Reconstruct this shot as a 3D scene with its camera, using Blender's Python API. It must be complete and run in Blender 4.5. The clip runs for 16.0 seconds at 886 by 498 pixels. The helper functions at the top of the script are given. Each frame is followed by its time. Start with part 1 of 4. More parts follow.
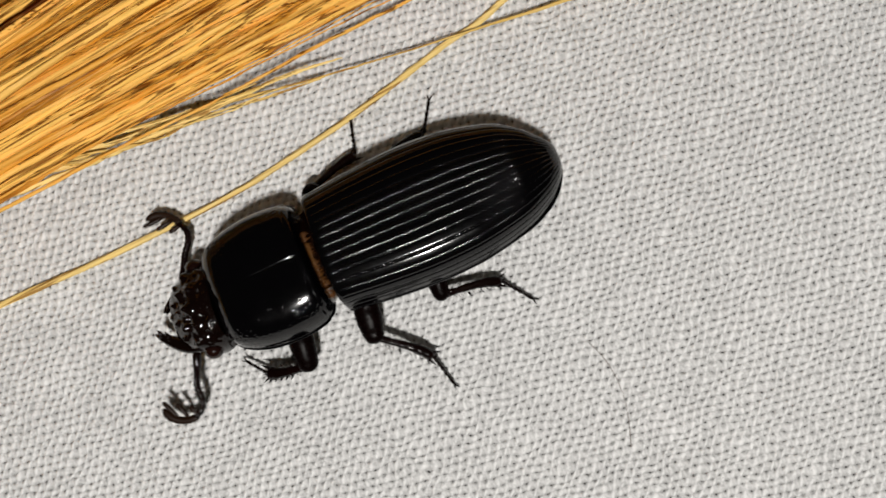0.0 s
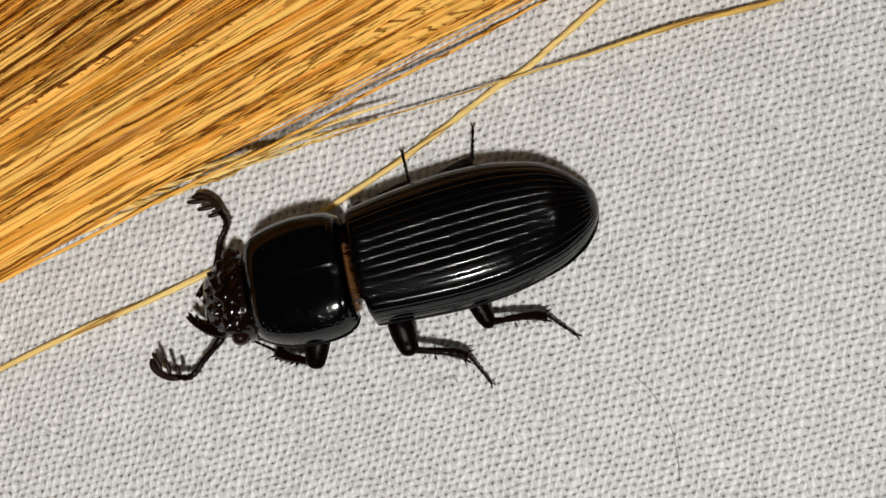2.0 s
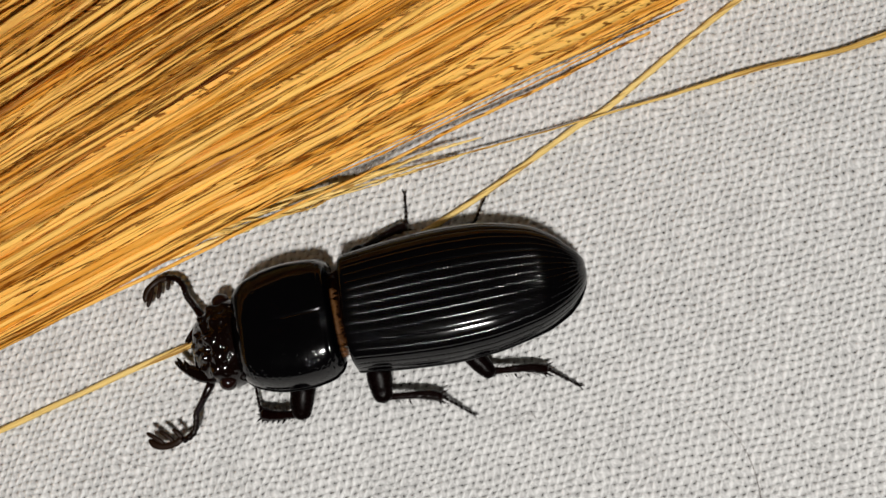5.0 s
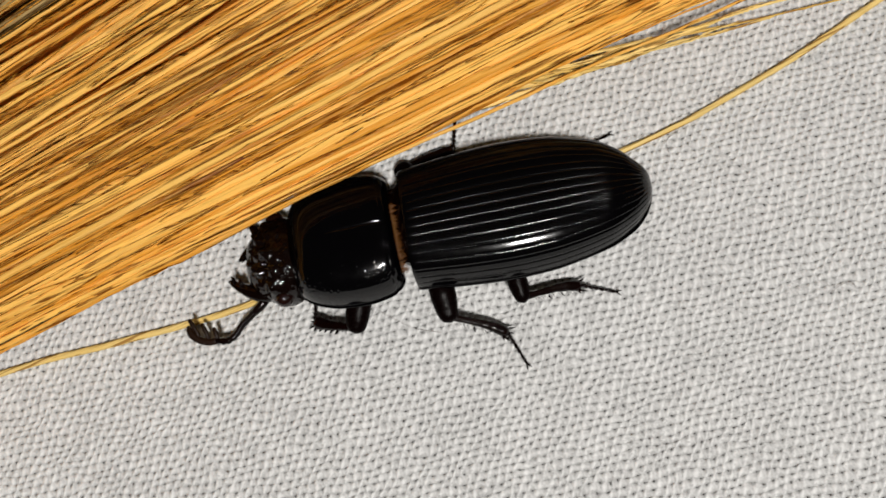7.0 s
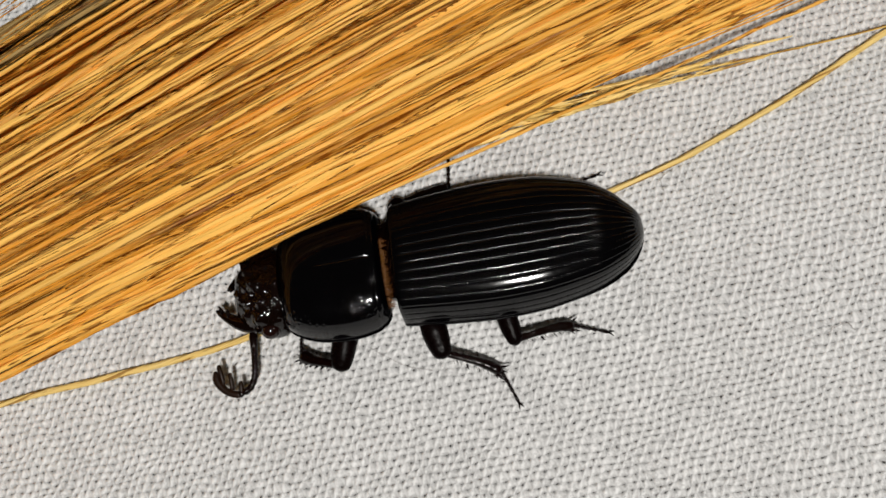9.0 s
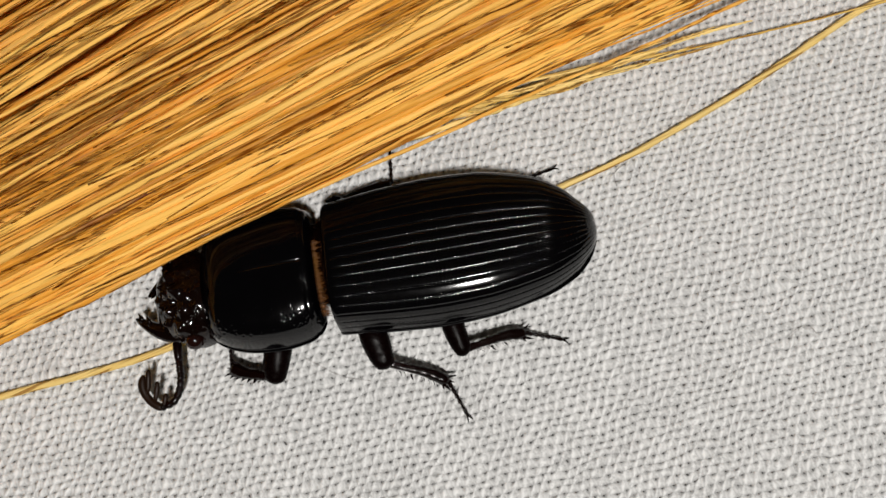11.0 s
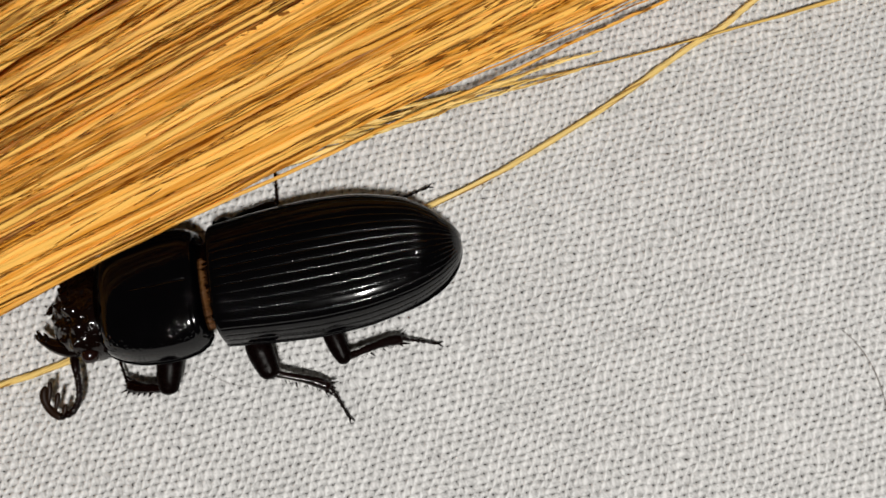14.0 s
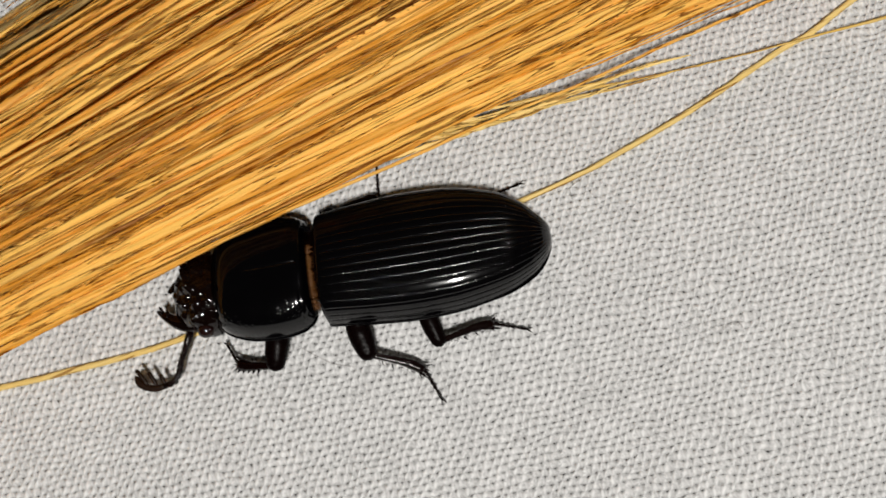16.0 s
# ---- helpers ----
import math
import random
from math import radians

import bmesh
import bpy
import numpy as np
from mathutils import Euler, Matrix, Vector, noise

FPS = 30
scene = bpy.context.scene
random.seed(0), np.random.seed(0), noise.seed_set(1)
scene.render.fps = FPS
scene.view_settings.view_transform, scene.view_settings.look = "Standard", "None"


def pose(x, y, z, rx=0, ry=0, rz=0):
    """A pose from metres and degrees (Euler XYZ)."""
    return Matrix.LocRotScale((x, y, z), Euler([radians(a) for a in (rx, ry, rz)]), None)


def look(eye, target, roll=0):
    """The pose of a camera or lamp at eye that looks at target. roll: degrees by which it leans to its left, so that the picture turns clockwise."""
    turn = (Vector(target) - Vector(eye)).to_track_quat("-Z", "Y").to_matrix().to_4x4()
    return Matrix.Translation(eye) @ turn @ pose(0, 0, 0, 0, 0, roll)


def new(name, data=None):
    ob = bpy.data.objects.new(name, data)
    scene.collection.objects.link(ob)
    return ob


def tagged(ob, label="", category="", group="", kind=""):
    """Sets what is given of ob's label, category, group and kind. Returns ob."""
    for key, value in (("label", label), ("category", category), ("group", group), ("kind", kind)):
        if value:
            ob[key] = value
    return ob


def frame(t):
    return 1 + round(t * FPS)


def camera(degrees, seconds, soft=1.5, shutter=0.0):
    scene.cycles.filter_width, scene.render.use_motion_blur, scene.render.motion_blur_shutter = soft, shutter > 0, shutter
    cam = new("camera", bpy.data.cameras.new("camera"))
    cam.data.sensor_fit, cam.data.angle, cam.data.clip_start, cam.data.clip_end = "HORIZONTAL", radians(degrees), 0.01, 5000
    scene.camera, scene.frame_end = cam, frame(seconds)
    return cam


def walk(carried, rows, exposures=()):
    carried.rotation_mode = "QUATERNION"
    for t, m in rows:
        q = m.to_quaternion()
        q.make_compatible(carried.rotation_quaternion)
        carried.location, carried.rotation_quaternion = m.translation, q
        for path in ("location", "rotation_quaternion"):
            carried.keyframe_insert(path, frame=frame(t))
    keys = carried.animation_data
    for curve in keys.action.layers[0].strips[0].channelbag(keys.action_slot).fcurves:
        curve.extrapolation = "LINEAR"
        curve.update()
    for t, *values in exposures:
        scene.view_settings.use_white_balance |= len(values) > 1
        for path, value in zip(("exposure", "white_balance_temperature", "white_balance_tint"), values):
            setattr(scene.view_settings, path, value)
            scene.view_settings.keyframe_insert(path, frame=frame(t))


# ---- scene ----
cam = camera(55, 16.0, shutter=0.5)

MM = 0.001

# The camera's way: seconds, place in millimetres, turn in degrees.
PATH = [
    (0, 0.00, 0.00, 69.72, 2.21, 4.77, 0.00),
    (0.5, -2.45, -0.83, 70.67, 3.14, 4.90, 0.36),
    (1, -3.69, -1.67, 71.64, 4.40, 4.88, 0.50),
    (1.5, -4.51, -1.04, 71.95, 4.32, 4.81, 0.38),
    (2, -3.66, 0.76, 72.04, 4.03, 5.15, 0.17),
    (2.5, -5.42, 2.37, 72.56, 3.60, 5.20, -0.04),
    (3, -6.13, 2.04, 73.20, 4.20, 5.21, -0.06),
    (5.3, -11.33, -5.04, 72.71, 10.22, 5.86, 1.67),
    (5.5, -14.54, -7.14, 72.48, 10.81, 6.35, 1.83),
    (6, -17.88, -9.06, 72.82, 9.37, 5.94, 1.36),
    (6.5, -28.57, -13.13, 71.44, 10.39, 6.11, 2.49),
    (7, -33.66, -16.16, 70.31, 10.53, 6.28, 3.12),
    (7.5, -35.34, -16.53, 70.45, 12.79, 6.72, 4.14),
    (8, -35.48, -16.31, 70.29, 12.28, 6.63, 4.04),
    (8.5, -34.57, -16.45, 70.28, 13.34, 6.73, 3.99),
    (9, -32.57, -15.39, 69.87, 12.57, 6.64, 3.64),
    (9.5, -31.92, -15.58, 69.88, 12.38, 6.35, 3.41),
    (10, -30.38, -14.16, 66.76, 11.68, 6.46, 3.22),
    (10.2, -31.19, -13.34, 64.98, 11.54, 6.04, 3.13),
    (12.5, -26.81, -12.25, 67.63, 9.81, 4.16, 1.80),
    (13, -24.72, -11.00, 69.07, 8.07, 3.97, 1.35),
    (13.5, -25.22, -11.64, 69.56, 10.24, 0.02, 1.72),
    (14, -24.51, -11.47, 70.74, 10.32, 1.69, 1.15),
    (14.5, -22.08, -10.58, 70.30, 10.89, 4.30, 1.29),
    (14.7, -22.59, -10.38, 70.94, 10.19, 3.92, 1.29),
    (14.8, -23.01, -10.21, 71.48, 10.97, 3.28, 1.28),
    (14.9, -23.37, -10.07, 71.93, 12.37, 2.25, 1.28),
    (15, -23.52, -10.01, 72.12, 15.12, 2.91, 1.28),
    (15.1, -23.70, -10.56, 72.31, 15.56, 3.44, 1.41),
    (15.2, -24.13, -11.87, 72.76, 15.48, 4.83, 1.71),
    (15.3, -24.65, -13.43, 73.30, 14.07, 6.57, 2.08),
    (15.4, -25.08, -14.74, 73.75, 12.92, 7.58, 2.38),
    (15.5, -25.26, -15.29, 73.94, 12.82, 8.11, 2.51),
    (16, -25.02, -14.99, 74.31, 12.09, 6.80, 3.53),
]
walk(cam, [(t, pose(x * MM, y * MM, z * MM, a, b, c)) for t, x, y, z, a, b, c in PATH])

# ---- light: one hand lamp held low over the sheet at night, a second weaker lamp behind, faint surroundings ----
world = bpy.data.worlds.new("world")
scene.world = world
world.use_nodes = True
world.node_tree.nodes["Background"].inputs["Color"].default_value = (1.0, 0.80, 0.58, 1)
world.node_tree.nodes["Background"].inputs["Strength"].default_value = 0.021


def lamp(name, eye, target, size, watts, colour):
    data = bpy.data.lights.new(name, "AREA")
    data.shape, data.size, data.energy, data.color = "DISK", size, watts, colour
    ob = new(name, data)
    ob.matrix_world = look(eye, target)
    return ob


lamp("hand_lamp", (0.035, -0.138, 0.365), (-0.02, 0.0, 0.0), 0.040, 1.49, (1.0, 0.970, 0.93))
lamp("back_lamp", (0.14, 0.145, 0.36), (-0.02, 0.0, 0.0), 0.007, 0.055, (1.0, 0.975, 0.94))
scene.view_settings.exposure = 0.0


# ---- materials ----
class Nodes:
    """A material's node tree with short calls."""

    def __init__(self, name):
        self.mat = bpy.data.materials.new(name)
        self.mat.use_nodes = True
        self.tree = self.mat.node_tree
        self.bsdf = self.tree.nodes["Principled BSDF"]

    def add(self, kind, links=(), operation=""):
        n = self.tree.nodes.new(kind)
        if operation:
            n.operation = operation
        for socket, source in dict(links).items():
            self.put(n.inputs[socket], source)
        return n

    def put(self, socket, source):
        if isinstance(source, (int, float, tuple)):
            socket.default_value = source
        else:
            self.tree.links.new(source, socket)

    def math(self, op, a, b=0.0, c=0.0, clamp=False):
        n = self.tree.nodes.new("ShaderNodeMath")
        n.operation, n.use_clamp = op, clamp
        for socket, v in zip(n.inputs, (a, b, c)):
            self.put(socket, v)
        return n.outputs[0]

    def mix(self, fac, a, b, kind="MIX"):
        n = self.tree.nodes.new("ShaderNodeMix")
        n.data_type, n.blend_type = "RGBA", kind
        for socket, v in ((n.inputs[0], fac), (n.inputs[6], a), (n.inputs[7], b)):
            self.put(socket, v)
        return n.outputs[2]

    def noise(self, vector, scale, detail=3.0, rough=0.55):
        n = self.add("ShaderNodeTexNoise", {"Vector": vector, "Scale": scale, "Detail": detail, "Roughness": rough})
        return n.outputs["Fac"]

    def ramp(self, fac, stops):
        n = self.tree.nodes.new("ShaderNodeValToRGB")
        while len(n.color_ramp.elements) < len(stops):
            n.color_ramp.elements.new(0.5)
        for e, (p, c) in zip(n.color_ramp.elements, stops):
            e.position, e.color = p, (*c, 1)
        self.put(n.inputs[0], fac)
        return n.outputs[0]

    def bump(self, height, distance, strength=1.0):
        n = self.add("ShaderNodeBump", {"Height": height, "Distance": distance, "Strength": strength})
        self.tree.links.new(n.outputs[0], self.bsdf.inputs["Normal"])

    def shade(self, **values):
        for key, value in values.items():
            self.put(self.bsdf.inputs[key.replace("_", " ")], value)
        return self.mat

    def coords(self, kind="Object"):
        return self.add("ShaderNodeTexCoord").outputs[kind]

    def mapped(self, vector, scale=(1, 1, 1), turn=0.0):
        n = self.add("ShaderNodeMapping", {"Vector": vector, "Scale": scale})
        n.inputs["Rotation"].default_value = (0, 0, radians(turn))
        return n.outputs[0]


def cloth_material():
    """Plain-woven white cotton: warp and weft bulge over one another, with pinholes between the yarns."""
    m = Nodes("woven_cotton")
    where = m.coords()
    place = m.add("ShaderNodeSeparateXYZ", {0: where})

    def wave(table):
        total = 0.0
        for a, kx, ky, ph in table:
            angle = m.math("ADD", m.math("MULTIPLY_ADD", place.outputs[0], kx, ph), m.math("MULTIPLY", place.outputs[1], ky))
            total = m.math("MULTIPLY_ADD", m.math("SINE", angle), a, total)
        return total

    fine = m.add("ShaderNodeTexNoise", {"Vector": where, "Scale": 750.0, "Detail": 3.0}).outputs["Color"]
    fine = m.add("ShaderNodeVectorMath", {0: fine, 1: (0.5, 0.5, 0.5)}, operation="SUBTRACT").outputs[0]
    fine = m.add("ShaderNodeVectorMath", {0: fine, "Scale": 0.00055}, operation="SCALE").outputs[0]
    shift = m.add("ShaderNodeCombineXYZ", {0: wave(WANDER_X), 1: wave(WANDER_Y)}).outputs[0]
    at = m.add("ShaderNodeVectorMath", {0: where, 1: shift}, operation="ADD").outputs[0]
    at = m.add("ShaderNodeVectorMath", {0: at, 1: fine}, operation="ADD").outputs[0]
    at = m.mapped(at, turn=WEAVE_TURN)
    xyz = m.add("ShaderNodeSeparateXYZ", {0: at})
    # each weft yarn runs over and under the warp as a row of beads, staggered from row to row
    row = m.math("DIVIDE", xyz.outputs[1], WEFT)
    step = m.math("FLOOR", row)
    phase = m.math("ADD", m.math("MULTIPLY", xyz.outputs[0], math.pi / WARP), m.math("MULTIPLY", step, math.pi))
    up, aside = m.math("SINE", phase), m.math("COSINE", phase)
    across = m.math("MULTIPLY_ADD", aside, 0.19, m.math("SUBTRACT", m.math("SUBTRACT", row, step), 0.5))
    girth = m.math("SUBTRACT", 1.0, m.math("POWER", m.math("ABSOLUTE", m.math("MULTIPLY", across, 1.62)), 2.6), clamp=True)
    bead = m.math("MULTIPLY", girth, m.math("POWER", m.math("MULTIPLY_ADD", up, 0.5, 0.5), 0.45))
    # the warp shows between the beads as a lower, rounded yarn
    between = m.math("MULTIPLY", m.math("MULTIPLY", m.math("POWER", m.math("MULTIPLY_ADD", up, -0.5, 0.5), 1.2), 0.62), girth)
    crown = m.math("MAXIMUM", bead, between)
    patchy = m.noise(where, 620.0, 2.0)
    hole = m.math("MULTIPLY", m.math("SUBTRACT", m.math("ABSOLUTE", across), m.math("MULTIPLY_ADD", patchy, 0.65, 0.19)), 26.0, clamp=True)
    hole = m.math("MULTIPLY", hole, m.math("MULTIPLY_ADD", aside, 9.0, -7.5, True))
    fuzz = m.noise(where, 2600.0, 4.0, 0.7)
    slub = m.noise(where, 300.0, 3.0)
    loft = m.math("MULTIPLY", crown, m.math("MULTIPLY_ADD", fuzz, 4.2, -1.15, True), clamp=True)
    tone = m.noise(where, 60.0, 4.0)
    # shade between the yarns and brightness on their crowns are put into the colour
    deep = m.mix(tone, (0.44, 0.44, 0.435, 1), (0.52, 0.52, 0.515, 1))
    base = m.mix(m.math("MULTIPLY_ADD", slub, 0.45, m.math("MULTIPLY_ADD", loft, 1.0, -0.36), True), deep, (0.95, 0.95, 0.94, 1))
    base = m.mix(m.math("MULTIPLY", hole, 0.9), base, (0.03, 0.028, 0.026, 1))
    m.bump(m.math("MULTIPLY_ADD", fuzz, 0.9, crown), 0.00013, 1.0)
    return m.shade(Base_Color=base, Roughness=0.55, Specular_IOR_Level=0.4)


def straw_material(name, pale, deep, brown):
    """Dry sorghum straw: long streaks, gloss on the rind, each straw with its own tone."""
    m = Nodes(name)
    where = m.coords()
    own = m.add("ShaderNodeObjectInfo").outputs["Random"]
    along = m.add("ShaderNodeVectorMath", {0: m.mapped(where, (34, 3200, 3200)), 1: m.add("ShaderNodeCombineXYZ", {0: m.math("MULTIPLY", own, 40.0), 1: m.math("MULTIPLY", own, 17.0)}).outputs[0]}, operation="ADD").outputs[0]
    streak = m.noise(along, 1.0, 1.3, 0.45)
    blotch = m.noise(m.add("ShaderNodeVectorMath", {0: m.mapped(where, (90, 1500, 1500)), 1: m.add("ShaderNodeCombineXYZ", {0: m.math("MULTIPLY", own, 91.0)}).outputs[0]}, operation="ADD").outputs[0], 1.0, 3.0)
    tone = m.math("ADD", m.math("MULTIPLY", own, 0.75), m.math("MULTIPLY_ADD", blotch, 0.8, -0.24))
    base = m.ramp(tone, [(0.06, brown), (0.28, deep), (0.60, pale), (1.0, tuple(min(1, c * 1.18) for c in pale))])
    base = m.mix(m.math("MULTIPLY", m.math("SUBTRACT", 1.0, m.math("MULTIPLY_ADD", streak, 16.0, -5.9, True)), 0.88), base, (*brown, 1))
    grit = m.noise(m.mapped(where, (420, 6000, 6000)), 1.0, 3.0, 0.6)
    base = m.mix(m.math("MULTIPLY_ADD", grit, 1.6, -0.75, True), base, (*(min(1, c * 1.15 + 0.02) for c in pale), 1))
    m.bump(m.math("ADD", m.math("MULTIPLY_ADD", grit, 0.6, streak), m.math("MULTIPLY", blotch, 0.5)), 0.00018, 1.0)
    return m.shade(Base_Color=base, Roughness=m.math("MULTIPLY_ADD", grit, 0.25, 0.36), Specular_IOR_Level=m.math("MULTIPLY_ADD", streak, 1.5, -0.66, True))


def shell_material(name, colour, second, rough, scale, relief, gloss=0.5):
    m = Nodes(name)
    where = m.coords()
    blot = m.noise(where, scale, 4.0)
    fine = m.noise(where, scale * 9, 3.0)
    m.bump(m.math("ADD", m.math("MULTIPLY", blot, 0.6), m.math("MULTIPLY", fine, 0.4)), relief, 0.6)
    smear = m.noise(where, scale * 1.7, 5.0, 0.65)
    return m.shade(Base_Color=m.mix(blot, (*colour, 1), (*second, 1)), Roughness=m.math("MULTIPLY_ADD", smear, rough * 1.1, rough * 0.5), Specular_IOR_Level=gloss)


def plain_material(name, colour, rough, scale=900.0, change=0.35, gloss=0.5):
    m = Nodes(name)
    spot = m.noise(m.coords(), scale, 4.0)
    dark = tuple(c * (1 - change) for c in colour)
    m.bump(spot, 0.00002, 0.5)
    return m.shade(Base_Color=m.mix(spot, (*dark, 1), (*colour, 1)), Roughness=rough, Specular_IOR_Level=gloss)


WEAVE_TURN, WARP, WEFT = -17.0, 0.00039, 0.00063
# how the yarns wander: metres, waves per metre along x and y, phase
WANDER_X = [(0.00007, 1450, 830, 1.0), (0.00007, -620, 1710, 2.3), (0.00005, 2900, -1900, 0.5), (0.00012, 310, -240, 1.9)]
WANDER_Y = [(0.00006, 1190, -940, 0.4), (0.00006, 770, 1530, 3.1), (0.00005, -2300, 2600, 1.2), (0.00014, -180, 350, 0.7)]
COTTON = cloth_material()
STRAW = straw_material("broom_straw", (0.90, 0.50, 0.110), (0.76, 0.315, 0.031), (0.11, 0.020, 0.001))
LOOSE_STRAW = straw_material("pale_straw", (0.84, 0.61, 0.22), (0.70, 0.45, 0.11), (0.30, 0.14, 0.03))
# same straw for the fan's far side, its shade put into a darker, greyer colour
SHADED_STRAW = straw_material("shaded_broom_straw", (0.46, 0.32, 0.125), (0.31, 0.19, 0.055), (0.09, 0.032, 0.005))
SHELL = shell_material("black_shell", (0.0005, 0.0005, 0.0008), (0.001, 0.001, 0.0015), 0.105, 700.0, 0.000004, 0.36)
PITTED = shell_material("pitted_black_shell", (0.0008, 0.0006, 0.0005), (0.005, 0.0012, 0.0007), 0.11, 1500.0, 0.00001, 0.4)
LIMB = shell_material("dark_red_brown_shell", (0.0008, 0.0004, 0.0003), (0.006, 0.0011, 0.0008), 0.17, 1800.0, 0.000016, 0.22)
THIGH = shell_material("dull_black_shell", (0.0010, 0.0006, 0.0006), (0.004, 0.0012, 0.001), 0.26, 2600.0, 0.00003, 0.045)
EYE = shell_material("garnet_eye", (0.006, 0.002, 0.0015), (0.012, 0.003, 0.002), 0.10, 500.0, 0.000002)
AMBER = plain_material("amber_hair", (0.19, 0.068, 0.010), 0.4)
COLLAR = shell_material("amber_skin", (0.025, 0.009, 0.002), (0.15, 0.065, 0.010), 0.3, 500.0, 0.00003)
CLUB = plain_material("brown_felt", (0.016, 0.006, 0.0022), 0.42, 2500.0, 0.35, 0.18)
LINT = plain_material("grey_lint", (0.30, 0.26, 0.24), 0.7)
EARTH = plain_material("dark_floor", (0.10, 0.095, 0.085), 0.8, 60.0)


# ---- mesh helpers (millimetres in, metres out) ----
class Geo:
    def __init__(self):
        self.verts, self.faces = [], []

    def grid(self, points, closed=False):
        """A sheet of quads from an array rows x columns x 3; closed: each row runs round."""
        rows, cols = points.shape[:2]
        base = len(self.verts)
        self.verts += points.reshape(-1, 3).tolist()
        for i in range(rows - 1):
            for j in range(cols if closed else cols - 1):
                k = (j + 1) % cols
                self.faces.append((base + i * cols + j, base + (i + 1) * cols + j, base + (i + 1) * cols + k, base + i * cols + k))
        return base

    def tube(self, path, radii, sides=8, flat=1.0, cap=True):
        """A round or flattened tube along a path, with closed ends."""
        path = [Vector(p) for p in path]
        side = None
        rings = []
        for n, p in enumerate(path):
            ahead = (path[min(n + 1, len(path) - 1)] - path[max(n - 1, 0)]).normalized()
            if side is None:
                side = ahead.cross(Vector((0, 0, 1)))
                side = side.normalized() if side.length > 1e-4 else Vector((1, 0, 0))
            side = (side - ahead * side.dot(ahead)).normalized()
            up = side.cross(ahead)
            r = radii[n] if hasattr(radii, "__len__") else radii
            rings.append([p + side * (r * math.cos(a)) + up * (r * flat * math.sin(a)) for a in (2 * math.pi * k / sides for k in range(sides))])
        base = self.grid(np.array(rings), True)
        if cap:
            self.faces.append(tuple(range(base, base + sides)))
            end = base + (len(path) - 1) * sides
            self.faces.append(tuple(range(end + sides - 1, end - 1, -1)))
        return self

    def ball(self, centre, size, rings=10, sides=14):
        c, s = np.array(centre, float), np.array(size, float)
        a = np.linspace(0.02, math.pi - 0.02, rings)[:, None]
        b = np.linspace(0, 2 * math.pi, sides, endpoint=False)[None]
        pts = np.stack([np.sin(a) * np.cos(b), np.sin(a) * np.sin(b), np.cos(a) + 0 * b], -1) * s + c
        base = self.grid(pts, True)
        self.faces.append(tuple(range(base, base + sides)))
        end = base + (rings - 1) * sides
        self.faces.append(tuple(range(end + sides - 1, end - 1, -1)))
        return self

    def mesh(self, name, shift=(0, 0, 0), smooth=True):
        me = bpy.data.meshes.new(name)
        me.from_pydata((np.array(self.verts) - np.array(shift)) * MM if self.verts else [], [], self.faces)
        bm = bmesh.new()
        bm.from_mesh(me)
        bmesh.ops.recalc_face_normals(bm, faces=bm.faces)
        bm.to_mesh(me)
        bm.free()
        if smooth:
            me.polygons.foreach_set("use_smooth", [True] * len(me.polygons))
        me.update()
        return me


def part(name, geo, material, parent=None, label="", at=(0, 0, 0)):
    """One mesh object whose origin is at the given point of its parent's space (millimetres)."""
    me = geo.mesh(name, at)
    me.materials.append(material)
    ob = new(name, me)
    ob.location = Vector(at) * MM
    if parent:
        ob.parent = parent
    return tagged(ob, label)


def smooth_curve(points, n):
    """n points on a smooth line through the given ones (Catmull-Rom)."""
    p = [Vector(q) for q in points]
    p = [2 * p[0] - p[1]] + p + [2 * p[-1] - p[-2]]
    out = []
    for k in range(n):
        s = k / (n - 1) * (len(p) - 3)
        i = min(int(s), len(p) - 4)
        u = s - i
        a, b, c, d = p[i : i + 4]
        out.append(0.5 * (2 * b + (c - a) * u + (2 * a - 5 * b + 4 * c - d) * u * u + (3 * b - a - 3 * c + d) * u**3))
    return out


def eased(x, xs, ys):
    """Smooth interpolation through stations."""
    line = smooth_curve([(a, b, 0) for a, b in zip(xs, ys)], 40 * len(xs))
    px, py = np.array([v.x for v in line]), np.array([v.y for v in line])
    order = np.argsort(px)
    return np.interp(x, px[order], py[order])


def normals_of(p):
    n = np.cross(np.gradient(p, axis=0), np.gradient(p, axis=1))
    return n / np.maximum(np.linalg.norm(n, axis=-1, keepdims=True), 1e-9)


# ---- the sheet and what lies under it ----
def build_floor():
    g = Geo()
    g.grid(np.stack(np.meshgrid(np.linspace(-1500, 1500, 3), np.linspace(-1500, 1500, 3), indexing="ij") + [np.full((3, 3), -2.0)], -1))
    tagged(part("ground", g, EARTH), "dark bare ground under the white cloth", "ground", kind="structure")


def weave_height(x, y):
    """The yarns' relief, 0 to 1, at places in metres; the same weave as the cotton's material."""
    u = x + sum(a * np.sin(kx * x + ky * y + ph) for a, kx, ky, ph in WANDER_X)
    v = y + sum(a * np.sin(kx * x + ky * y + ph) for a, kx, ky, ph in WANDER_Y)
    c, s = math.cos(radians(WEAVE_TURN)), math.sin(radians(WEAVE_TURN))
    u, v = c * u - s * v, s * u + c * v
    row = v / WEFT
    step = np.floor(row)
    phase = u * math.pi / WARP + step * math.pi
    across = 0.19 * np.cos(phase) + row - step - 0.5
    girth = np.clip(1 - np.abs(across * 1.62) ** 2.6, 0, 1)
    return girth * np.maximum((0.5 + 0.5 * np.sin(phase)) ** 0.45, 0.62 * (0.5 - 0.5 * np.sin(phase)) ** 1.2)


